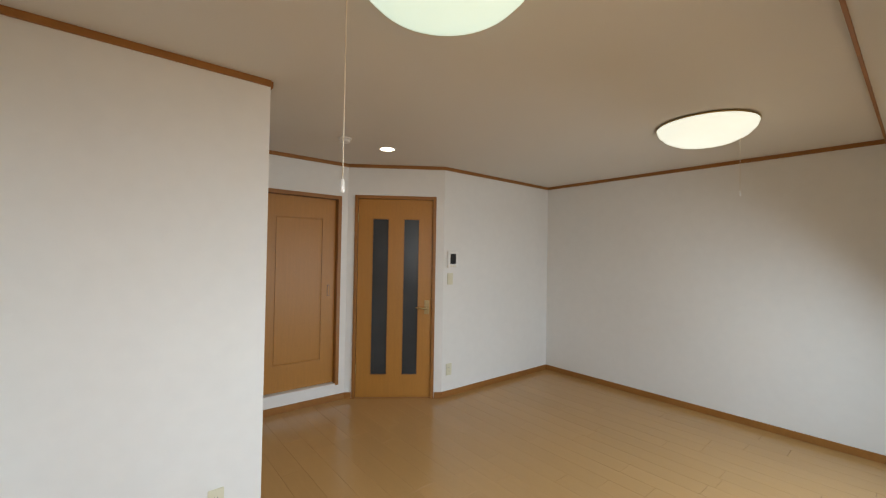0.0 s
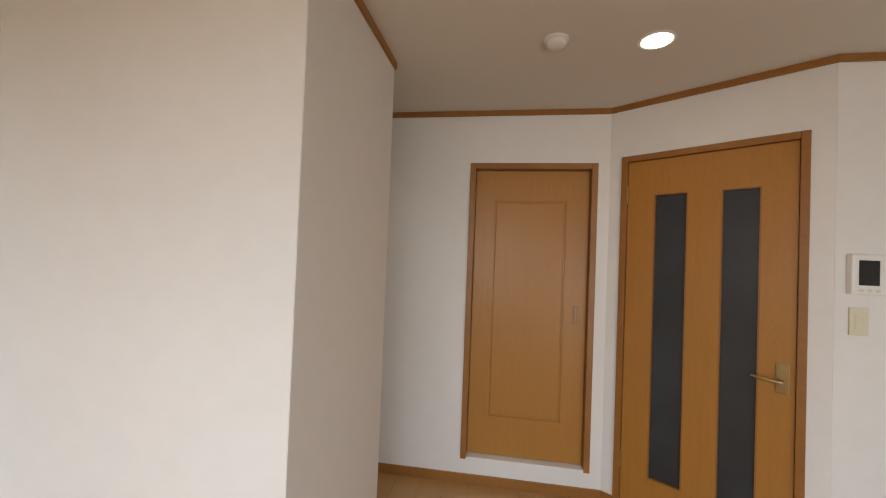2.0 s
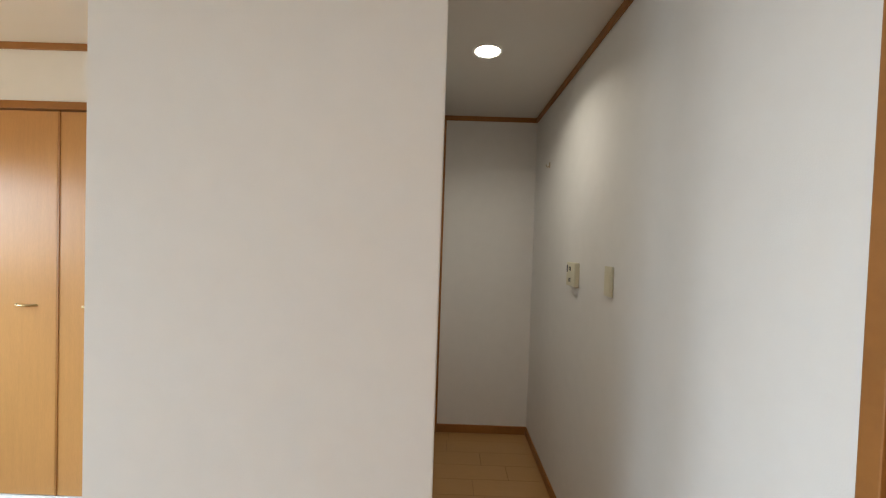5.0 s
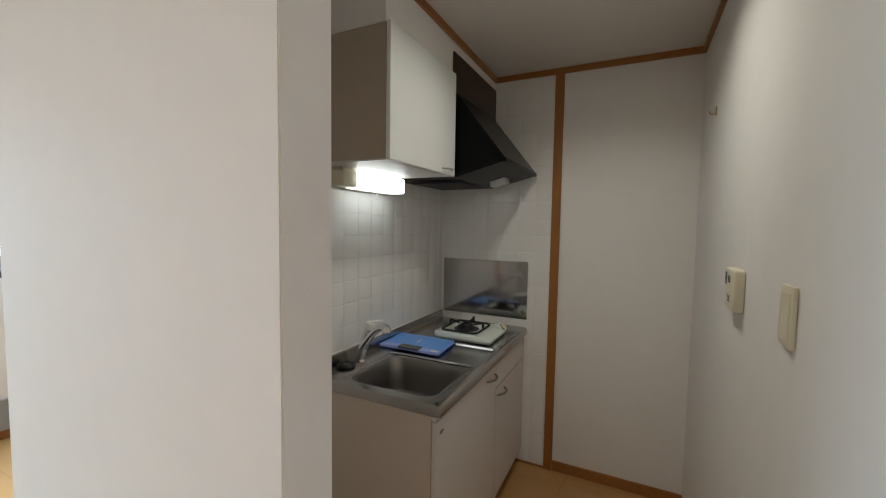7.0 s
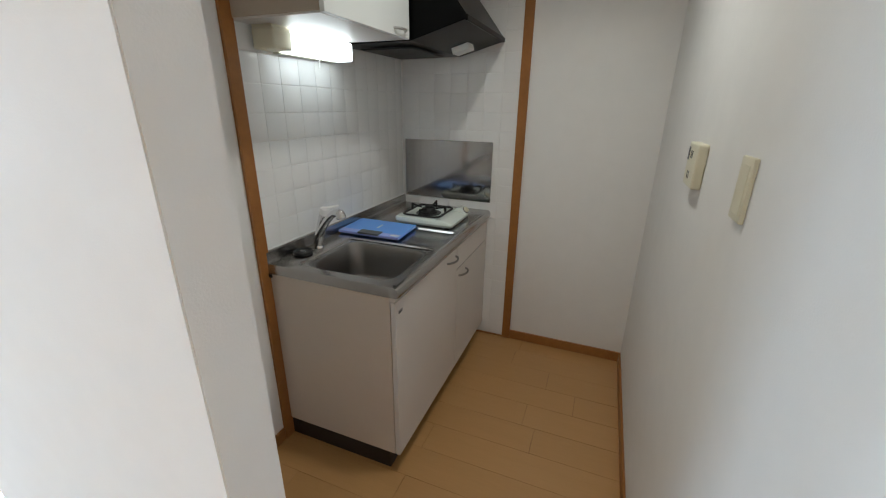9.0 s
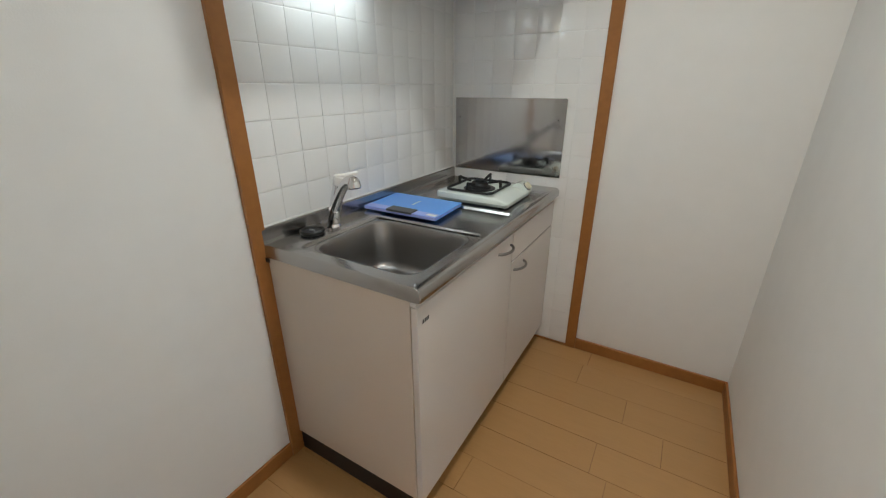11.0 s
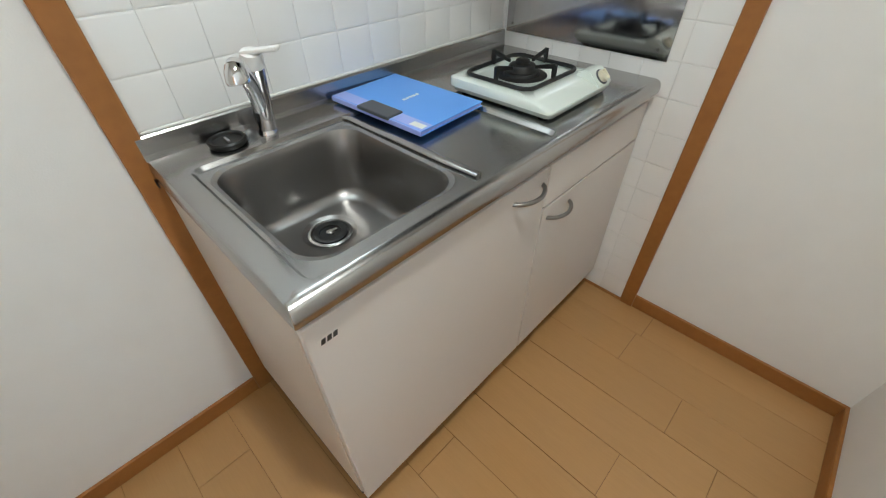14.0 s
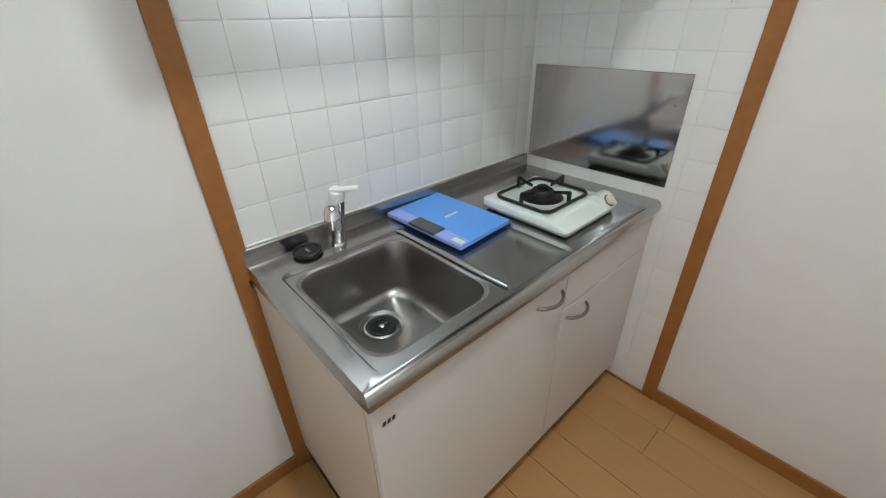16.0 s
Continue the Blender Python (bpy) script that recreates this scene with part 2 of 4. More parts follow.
# ---- the large structure ----
XT = -1.454          # tiled kitchen wall
XA, XC = -1.526, -0.672   # partition ends
YP, YQ = -2.047, -1.954   # partition front and inner face
YC = -0.97           # closet wall
XI = -0.583          # entry phone wall
D0, D1 = Vector((0, -3.243, 0)), Vector((XI, -4.046, 0))
U = (D1 - D0).normalized()
DIAG = Matrix(((U.x, -U.y, 0, 0), (U.y, U.x, 0, -3.243), (0, 0, 1, 0), (0, 0, 0, 1)))   # along the slanted wall, into it, up
DL = (D1 - D0).length
OUT = 0.12

setting("wall_east", boxes([(0, OUT, -2.40, 0.12, 0, H), (0, OUT, -3.30, -3.155, 0, H), (0, OUT, -3.155, -2.40, 0, 0.168), (0, OUT, -3.155, -2.40, 2.036, H)]),
        WALLPAPER, "white papered wall with a raised sliding door", "wall")
setting("wall_north", box(XT - 0.07, 0, 0, 0.12, 0, H), WALLPAPER, "white papered end wall of the kitchen", "wall")
setting("wall_partition", prism([(XA, YP), (XC, YP), (XC, YQ), (XT, YQ), (XT, 0), (XA, 0)], 0, H, 0.002), WALLPAPER,
        "white papered partition that wraps the kitchen corner", "wall")
setting("wall_soffit", box(XT, -1.100, -1.198, 0, 2.198, H), WALLPAPER, "white papered boxing above the wall cupboard", "wall")
setting("wall_closet", boxes([(-1.92, XA, YC, YC + 0.1, 0, H), (XW, -3.42, YC, YC + 0.1, 0, H), (-3.42, -1.92, YC, YC + 0.1, 2.085, H)]),
        WALLPAPER, "white papered wall around the closet", "wall")
setting("closet_back", boxes([(XW, XA - 0.002, -0.32, -0.25, 0, H)]), WALLPAPER, "plain back of the closet", "wall")
w = new("wall_entry", link_mesh("wall_entry", boxes([(-0.06, 0.10, 0, OUT, 0, H), (0.885, DL - 0.001, 0, OUT, 0, H), (0.10, 0.885, 0, OUT, 2.055, H)]), WALLPAPER))
w.matrix_world = DIAG
tagged(w, "white papered slanted wall around the glazed door", "wall", kind="structure")
setting("wall_phone", box(XI, XI + OUT, YS, -4.046, 0, H), WALLPAPER, "white papered wall with the entry phone", "wall")
setting("wall_south", box(XW, XI + OUT, YS - OUT, YS, 0, H), WALLPAPER, "plain white papered long wall", "wall")
W1 = (-2.95, -1.15, 1.08, 1.97)
W2 = (-5.30, -3.50, 0.10, 2.00)
setting("wall_west", boxes([(XW - 0.14, XW, W1[1], YC + 0.1, 0, H), (XW - 0.14, XW, W1[0], W1[1], 0, W1[2]), (XW - 0.14, XW, W1[0], W1[1], W1[3], H),
                            (XW - 0.14, XW, W2[1], W1[0], 0, H), (XW - 0.14, XW, W2[0], W2[1], 0, W2[2]), (XW - 0.14, XW, W2[0], W2[1], W2[3], H),
                            (XW - 0.14, XW, YS - OUT, W2[0], 0, H)]), WALLPAPER, "white papered wall with the windows", "wall")
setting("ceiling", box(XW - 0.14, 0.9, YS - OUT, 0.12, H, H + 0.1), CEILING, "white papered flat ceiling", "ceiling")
floor = setting("floor", box(XW - 0.14, 0.9, YS - OUT, 0.12, -0.1, -0.006), SEAM, "light brown wooden strip floor", "floor")


# ---- skirting, cornice and trim boards ----
def run(name, p0, p1, z0, z1, depth, side, material, label, category):
    """A straight board on a wall from p0 to p1; side: the way out of the wall."""
    p0, p1 = Vector((*p0, 0)), Vector((*p1, 0))
    ax = (p1 - p0).normalized()
    out = Vector((*side, 0)).normalized()
    bm = box(0, (p1 - p0).length, 0, depth, z0, z1, 0.002, 1)
    ob = new(name, link_mesh(name, bm, material))
    ob.matrix_world = Matrix(((ax.x, out.x, 0, p0.x), (ax.y, out.y, 0, p0.y), (0, 0, 1, 0), (0, 0, 0, 1)))
    return tagged(ob, label, category, kind="structure")


N_DIAG = (U.y, -U.x)
XBOX = -3.585        # edge of the boxing along the window wall
EDGES = [  # from, to, way out, skirting too
    ((0, 0), (0, -3.238), (-1, 0), True),
    ((-0.682, 0), (0, 0), (0, -1), True),
    ((XT, YQ), (XT, -1.248), (1, 0), True),
    ((XT, YQ), (XC, YQ), (0, 1), True),
    ((XC, YQ), (XC, YP), (1, 0), True),
    ((XA, YP), (XC, YP), (0, -1), True),
    ((XA, YP), (XA, YC), (-1, 0), True),
    ((-1.903, YC), (XA, YC), (0, -1), True),
    ((XW, YC), (-3.44, YC), (0, -1), True),
    ((XI, -4.042), (XI, YS), (-1, 0), True),
    ((XW, YS), (XI, YS), (0, 1), True),
    ((XW, W2[1]), (XW, YC), (1, 0), True),
    ((XW, YS), (XW, W2[0]), (1, 0), True),
]
for p0, p1, side, low in EDGES:
    run("baseboard", p0, p1, 0, 0.062, 0.011, side, TRIM, "brown wooden skirting board along the wall", "baseboard")
for p0, p1, side, low in EDGES:
    if p0 == (-0.682, 0):
        p0 = (-1.100, 0)
    if side == (1, 0) and p0[0] == XT:
        p1 = (XT, -1.198)
    if p0 == (-1.903, YC):
        p0 = (XW, YC)
    if p0 == (XW, YC):
        if p1 == (-3.44, YC):
            continue
    if p0 == (XW, W2[1]):
        p0 = (XW, YS)
    if p0 == (XW, YS) and p1 == (XW, W2[0]):
        continue
    if p0 == (XW, YS) and p1 == (XI, YS):
        p0 = (XBOX, YS)
    run("cornice", p0, p1, H - 0.034, H, 0.014, side, TRIM, "brown wooden cornice strip under the ceiling", "cornice")
run("cornice", (-1.100, -1.198), (-1.100, 0), H - 0.034, H, 0.014, (1, 0), TRIM, "brown wooden cornice strip under the ceiling", "cornice")
run("cornice", (XT, -1.198), (-1.100, -1.198), H - 0.034, H, 0.014, (0, -1), TRIM, "brown wooden cornice strip under the ceiling", "cornice")
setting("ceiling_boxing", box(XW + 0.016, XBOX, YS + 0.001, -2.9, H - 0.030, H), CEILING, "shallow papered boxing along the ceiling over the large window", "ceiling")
run("cornice", (XBOX, YS), (XBOX, -2.9), H - 0.038, H, 0.014, (1, 0), TRIM, "brown wooden strip along the ceiling boxing", "cornice")
p = D1 + U * 0.005
run("cornice", D0[:2], p[:2], H - 0.034, H, 0.014, N_DIAG, TRIM, "brown wooden cornice strip under the ceiling", "cornice")
p = D0 + U * 0.07
run("baseboard", D0[:2], p[:2], 0, 0.062, 0.011, N_DIAG, TRIM, "brown wooden skirting board along the wall", "baseboard")
p = D0 + U * 0.915
run("baseboard", p[:2], D1[:2], 0, 0.062, 0.011, N_DIAG, TRIM, "brown wooden skirting board along the wall", "baseboard")
run("trim", (XT, -1.248), (XT, -1.198), 0, H - 0.034, 0.016, (1, 0), TRIM, "brown upright strip between wallpaper and tiles", "trim")
run("trim", (-0.732, 0), (-0.682, 0), 0, H - 0.034, 0.016, (0, -1), TRIM, "brown upright strip between wallpaper and tiles", "trim")
# skirting piece of the tiled end under the trim
run("baseboard", (XT, -0.006), (-0.732, -0.006), 0, 0.012, 0.008, (0, -1), TRIM, "thin brown skirting at the tiles' foot", "baseboard")

# ---- sliding door ----
door = thing("sliding_door", pose(0, 0, 0), "closed orange wooden sliding door with a moulded panel", "door")
door["kind"] = "structure"
door.name = "door_1"
FY0, FY1, FZ0, FZ1 = -3.173, -2.382, 0.157, 2.054
fw = 0.036
part("frame_side", box(-0.014, 0.10, FY0, FY0 + fw, FZ0, FZ1, 0.003), TRIM, door, "brown door frame")
part("frame_side", box(-0.014, 0.10, FY1 - fw, FY1, FZ0, FZ1, 0.003), TRIM, door, "brown door frame")
part("frame_head", box(-0.013, 0.10, FY0 + fw, FY1 - fw, FZ1 - fw, FZ1, 0.003), TRIM, door, "brown door frame")
part("sill", box(-0.012, 0.10, FY0 + fw, FY1 - fw, FZ0, FZ0 + 0.016, 0.002), WHITE, door, "white door sill with a rail")
LY0, LY1, LZ0, LZ1 = FY0 + fw + 0.002, FY1 - fw - 0.002, FZ0 + 0.022, FZ1 - fw - 0.004
PY0, PY1, PZ0, PZ1 = -2.997, -2.542, 0.424, 1.82
g = 0.012
leaf = part("leaf", box(0.050, 0.080, LY0, LY1, LZ0, LZ1), DOORWOOD, door, "orange wood-grain door leaf")
part("border", boxes([(0.042, 0.0502, LY0, PY0, LZ0, LZ1), (0.042, 0.0502, PY1, LY1, LZ0, LZ1), (0.042, 0.0502, PY0, PY1, PZ1, LZ1), (0.042, 0.0502, PY0, PY1, LZ0, PZ0)]), DOORWOOD, leaf)
part("panel", box(0.043, 0.051, PY0 + g, PY1 - g, PZ0 + g, PZ1 - g, 0.005), DOORWOOD, leaf)
pull = part("finger_pull", box(0.0385, 0.0425, -3.083, -3.057, 1.05, 1.158, 0.0015), CLIPGREY, door, "thin dark flush finger pull")
part("recess", box(0.0375, 0.039, -3.080, -3.060, 1.053, 1.155), DOORWOOD, pull)

# ---- glazed door in the slanted wall ----
gd = thing("door_2", DIAG, "closed orange wooden door with two dark glass strips", "door")
gd["kind"] = "structure"
S0, S1, GT = 0.075, 0.91, 2.078
part("frame_side", box(S0, S0 + 0.034, -0.015, 0.10, 0, GT, 0.003), TRIM, gd, "brown door frame")
part("frame_side", box(S1 - 0.034, S1, -0.015, 0.10, 0, GT, 0.003), TRIM, gd, "brown door frame")
part("frame_head", box(S0 + 0.034, S1 - 0.034, -0.014, 0.10, GT - 0.034, GT, 0.003), TRIM, gd, "brown door frame")
# added strips behind the leaf block sky light leaking past its edges
part("leak_blocker", box(S0 + 0.034, S0 + 0.050, 0.042, 0.060, 0.008, GT - 0.034), TRIM, gd)
part("leak_blocker", box(S1 - 0.050, S1 - 0.034, 0.042, 0.060, 0.008, GT - 0.034), TRIM, gd)
part("leak_blocker", box(S0 + 0.050, S1 - 0.050, 0.042, 0.060, GT - 0.050, GT - 0.034), TRIM, gd)
part("threshold", box(S0 + 0.034, S1 - 0.034, -0.002, 0.10, 0.0, 0.008), TRIM, gd, "brown floor sill")
a, b = S0 + 0.037, S1 - 0.038
g1, g2, g3, g4, gz0, gz1 = 0.255, 0.425, 0.575, 0.738, 0.236, 1.842
leaf = part("leaf", boxes([(a, g1, 0.004, 0.040, 0.012, GT - 0.037), (g2, g3, 0.004, 0.040, 0.012, GT - 0.037), (g4, b, 0.004, 0.040, 0.012, GT - 0.037),
                           (g1, g2, 0.004, 0.040, 0.012, gz0), (g3, g4, 0.004, 0.040, 0.012, gz0),
                           (g1, g2, 0.004, 0.040, gz1, GT - 0.037), (g3, g4, 0.004, 0.040, gz1, GT - 0.037)]), DOORWOOD, gd, "orange wood-grain door leaf")
for x0, x1 in ((g1, g2), (g3, g4)):
    part("pane", box(x0 - 0.003, x1 + 0.003, 0.018, 0.026, gz0 - 0.003, gz1 + 0.003), SMOKEGLASS, leaf, "dark frosted glass strip")
    part("bead", boxes([(x0, x0 + 0.007, 0.0035, 0.018, gz0, gz1), (x1 - 0.007, x1, 0.0035, 0.018, gz0, gz1),
                        (x0 + 0.007, x1 - 0.007, 0.0035, 0.018, gz0, gz0 + 0.007), (x0 + 0.007, x1 - 0.007, 0.0035, 0.018, gz1 - 0.007, gz1)]), TRIM, leaf)
hp = part("handle_plate", box(0.802, 0.852, -0.004, 0.004, 0.865, 1.005, 0.003), BRASS, gd, "aged brass handle plate")
part("lever", tube([(0.827, -0.002, 0.925), (0.827, -0.045, 0.925), (0.815, -0.052, 0.925), (0.75, -0.052, 0.93), (0.715, -0.048, 0.935)], [0.009, 0.009, 0.009, 0.008, 0.006]), BRASS, hp, "brass lever", True)
for z in (0.25, 1.80):
    part("hinge", lathe([(0.007, 0), (0.007, 0.10)], 12, (a - 0.003, -0.003, z)), BRASS, gd, "brass hinge barrel", True)

# ---- closet with folding doors ----
cl = thing("door_3", pose(0, 0, 0), "closed light wooden folding closet doors", "closet door")
cl["kind"] = "structure"
part("frame_side", box(-1.942, -1.903, YC - 0.013, YC + 0.09, 0.03, 2.102, 0.003), TRIM, cl, "brown closet frame")
part("frame_side", box(-3.44, -3.396, YC - 0.013, YC + 0.09, 0.03, 2.102, 0.003), TRIM, cl, "brown closet frame")
part("frame_head", box(-3.396, -1.942, YC - 0.012, YC + 0.09, 2.064, 2.102, 0.003), TRIM, cl, "brown closet frame")
part("sill", box(-3.44, -1.903, YC - 0.010, YC + 0.09, 0.0, 0.05, 0.003), WALLPAPER, cl, "pale closet sill")
for i in range(4):
    x1 = -1.944 - i * 0.362
    d = part("door_panel", box(x1 - 0.358, x1, YC + 0.008, YC + 0.034, 0.056, 2.058, 0.004), CLOSETWOOD, cl, "light wood-grain folding panel")
    part("edge_strip", box(x1 - 0.358, x1 - 0.347, YC + 0.004, YC + 0.009, 0.056, 2.058, 0.001), TRIM, d)
    if i in (1, 2):
        hx = x1 - 0.170 if i == 1 else x1 - 0.155
        part("handle", tube(arc((hx - 0.055, YC + 0.01, 1.056), (hx + 0.055, YC + 0.01, 1.056), (0, -0.028, 0)), 0.0055), BRASS, d, "curved brass bar handle", True)

# ---- windows ----
for k, (wx, (y0, y1, z0, z1)) in enumerate(((XW, W1), (XW, W2)), 1):
    win = thing("window_%d" % k, pose(0, 0, 0), "dark-framed sliding window with clear panes", "window")
    win["kind"] = "structure"
    f = 0.045
    part("frame", boxes([(wx - 0.12, wx - 0.03, y0, y0 + f, z0, z1), (wx - 0.12, wx - 0.03, y1 - f, y1, z0, z1),
                         (wx - 0.12, wx - 0.03, y0 + f, y1 - f, z0, z0 + f), (wx - 0.12, wx - 0.03, y0 + f, y1 - f, z1 - f, z1),
                         (wx - 0.10, wx - 0.05, (y0 + y1) / 2 - 0.03, (y0 + y1) / 2 + 0.03, z0 + f, z1 - f)]), DARKFRAME, win, "dark metal window frame")
    for q0, q1 in ((y0 + f, (y0 + y1) / 2 - 0.03), ((y0 + y1) / 2 + 0.03, y1 - f)):
        pane = part("pane", box(wx - 0.078, wx - 0.073, q0 - 0.004, q1 + 0.004, z0 + f - 0.004, z1 - f + 0.004), GLASS, win, "clear glass pane")
        pane.visible_shadow = False
run("trim", (XW, W1[0]), (XW, YC), 0.064, 0.27, 0.03, (1, 0), GREY, "low dark grey board along the window wall", "trim")

# ---- outside ----
GRASS = mat("far_grass", (0.10, 0.17, 0.05), 0.9, var=0.4, scale=0.2)
ROAD = mat("road_grey", (0.18, 0.18, 0.19), 0.9, var=0.1, scale=0.3)
REDTOP = mat("red_roof", (0.45, 0.08, 0.09), 0.7, var=0.1)
BLUETOP = mat("blue_roof", (0.08, 0.32, 0.55), 0.5, var=0.1)
PALE = mat("pale_facade", (0.7, 0.7, 0.68), 0.8, var=0.05)
setting("ground", boxes([(-400, -4.6, -300, 300, -3.2, -3.0)]), GRASS, "green grassy ground far below the window", "ground")
setting("road", box(-30, -22, -200, 200, -3.0, -2.97), ROAD, "grey asphalt road across the grass", "road")
shed = thing("low_building", pose(-13, 4, -3.0), "low building with a flat red roof", "building")
part("wall", box(-2, 2, -14, 14, 0, 2.6), PALE, shed, "pale wall")
part("roof", box(-2.2, 2.2, -14.2, 14.2, 2.6, 2.85), REDTOP, shed, "flat red roof")
for i, (x, y, wd, hh) in enumerate(((-45, 10, 16, 5.5), (-48, 30, 14, 6.5), (-46, -14, 12, 5.0))):
    hs = thing("house", pose(x, y, -3.0), "pale house with a blue roof", "house", "far houses")
    part("wall", box(-4, 4, -wd / 2, wd / 2, 0, hh), PALE, hs, "pale wall")
    bm = skin([[Vector((-4.5, -wd / 2 - 0.4, hh)), Vector((4.5, -wd / 2 - 0.4, hh)), Vector((4.5, wd / 2 + 0.4, hh)), Vector((-4.5, wd / 2 + 0.4, hh))],
               [Vector((-0.3, -wd / 2 + 1, hh + 2.6)), Vector((0.3, -wd / 2 + 1, hh + 2.6)), Vector((0.3, wd / 2 - 1, hh + 2.6)), Vector((-0.3, wd / 2 - 1, hh + 2.6))]], True, True)
    part("roof", bm, BLUETOP, hs, "blue sloping roof")


# ---- kitchen unit ----
XF = -0.873          # cabinet fronts
cab = thing("kitchen_cabinet", pose(0, 0, 0), "white kitchen base cabinet with two doors under the worktop", "cabinet")
for nm, q in (("side_board", (XT + 0.002, XF - 0.022, -1.205, -1.187, 0.092, 0.822)), ("side_board", (XT + 0.002, XF - 0.022, -0.024, -0.012, 0.092, 0.822)),
              ("bottom_board", (XT + 0.002, XF - 0.022, -1.187, -0.024, 0.092, 0.110)), ("back_board", (XT + 0.002, XT + 0.012, -1.187, -0.024, 0.110, 0.822)),
              ("top_rail", (XF - 0.06, XF - 0.022, -1.187, -0.024, 0.80, 0.822))):
    part(nm, box(*q, 0.0015), LAMINATE_SIDE, cab, "beige laminate board")
part("kickboard", box(XT + 0.004, XF - 0.05, -1.198, -1.182, 0, 0.090), DARKKICK, cab, "dark kickboard")
part("kickboard", box(XF - 0.066, XF - 0.05, -1.182, -0.02, 0, 0.090), DARKKICK, cab, "dark kickboard")
part("face_strip", box(XF - 0.022, XF - 0.004, -1.203, -0.012, 0.800, 0.822, 0.001), LAMINATE, cab)
# dark strips stand in for the shade inside the door gaps
part("gap_shade", box(XF - 0.026, XF - 0.004, -0.5538, -0.5497, 0.10, 0.79), DARKKICK, cab)
part("gap_shade", box(XF - 0.026, XF - 0.004, -0.5495, -0.014, 0.6716, 0.6764), DARKKICK, cab)
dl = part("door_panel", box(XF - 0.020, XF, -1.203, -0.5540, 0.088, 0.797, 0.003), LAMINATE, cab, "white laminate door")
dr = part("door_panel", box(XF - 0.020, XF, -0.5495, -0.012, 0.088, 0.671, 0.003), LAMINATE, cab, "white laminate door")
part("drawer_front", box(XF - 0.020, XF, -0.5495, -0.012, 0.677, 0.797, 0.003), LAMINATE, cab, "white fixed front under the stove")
for y0, y1, z, d in ((-0.690, -0.572, 0.757, dl), (-0.525, -0.410, 0.632, dr)):
    part("handle", tube(arc((XF - 0.004, y0, z), (XF - 0.004, y1, z), (0.032, 0, 0), 12), 0.0056), DARKMETAL, d, "grey metal bow handle", True)
badge = part("badge", box(XF, XF + 0.0008, -1.186, -1.148, 0.741, 0.759), LAMINATE, dl, "small white badge with black marks")
for k in range(3):
    yb = -1.182 + k * 0.011
    mk = skin([[Vector((XF + d, yb, 0.744)), Vector((XF + d, yb + 0.008, 0.744)), Vector((XF + d, yb + 0.0105, 0.756)), Vector((XF + d, yb + 0.0025, 0.756))] for d in (0.0008, 0.0012)], True, True)
    part("mark", mk, BLACK, badge)

top = thing("worktop", pose(0, 0, 0), "brushed steel worktop with a pressed sink and drainer", "worktop")
X0, X1, Y0, Y1, ZT = XT + 0.003, -0.856, -1.212, -0.004, 0.860
RX0, RX1, RY0, RY1 = -1.338, -0.888, -1.165, -0.512
BX0, BX1, BY0, BY1 = -1.312, -0.925, -1.142, -0.803
N = 8
def rl(x0, x1, y0, y1, z, r):
    return round_loop(x0, x1, y0, y1, z, r, N)
part("plate", skin([rl(X0, X1 - 0.030, Y0, Y1, ZT - 0.040, 0.002), rl(X0, X1 - 0.002, Y0, Y1, ZT - 0.038, 0.003), rl(X0, X1, Y0, Y1, ZT - 0.030, 0.003), rl(X0, X1, Y0, Y1, ZT - 0.020, 0.003), rl(X0, X1 - 0.003, Y0 + 0.001, Y1, ZT - 0.010, 0.003),
                    rl(X0, X1 - 0.009, Y0 + 0.002, Y1, ZT - 0.004, 0.003), rl(X0, X1 - 0.018, Y0 + 0.004, Y1, ZT, 0.003), rl(RX0 - 0.008, RX1 + 0.006, RY0 - 0.008, RY1 + 0.008, ZT, 0.030), rl(RX0, RX1, RY0, RY1, ZT - 0.001, 0.026),
                    rl(RX0 + 0.007, RX1 - 0.006, RY0 + 0.007, RY1 - 0.007, ZT - 0.009, 0.022), rl(BX0 - 0.008, BX1 + 0.008, BY0 - 0.008, BY1 + 0.008, ZT - 0.010, 0.060)]),
     STEEL, top, "brushed steel plate with a rolled front edge", True)
DX, DY, ZB = -1.190, -0.971, ZT - 0.186
bowl_loops = [rl(BX0 - 0.008, BX1 + 0.008, BY0 - 0.008, BY1 + 0.008, ZT - 0.010, 0.060), rl(BX0, BX1, BY0, BY1, ZT - 0.013, 0.062), rl(BX0 + 0.004, BX1 - 0.004, BY0 + 0.004, BY1 - 0.004, ZT - 0.025, 0.064)]
for k in range(7):
    turn = radians(90 * k / 6)
    q = 0.014 + 0.030 * (1 - math.cos(turn))
    bowl_loops.append(rl(BX0 + q, BX1 - q, BY0 + q, BY1 - q, ZB + 0.030 * (1 - math.sin(turn)), 0.068 - 0.3 * (q - 0.014)))
bowl_loops += [rl(DX - r_, DX + r_, DY - r_, DY + r_, z_, r_ - 0.0001) for r_, z_ in ((0.066, ZB), (0.0635, ZB - 0.0008), (0.059, ZB - 0.004), (0.050, ZB - 0.0065))]
part("bowl", skin(bowl_loops), BOWL, top, "deep satin steel sink bowl", True)
dr_ = part("drain", lathe([(0.052, 0), (0.052, 0.004), (0.046, 0.006), (0.043, 0.002), (0.042, -0.004)], 36, (DX, DY, ZB - 0.008)), BOWL, top, "round drain with a black rubber ring", True)
part("rubber_ring", lathe([(0.041, 0), (0.041, 0.004), (0.036, 0.006), (0.026, 0.004), (0.025, 0.0)], 32, (DX, DY, ZB - 0.006)), BLACK, dr_, "", True)
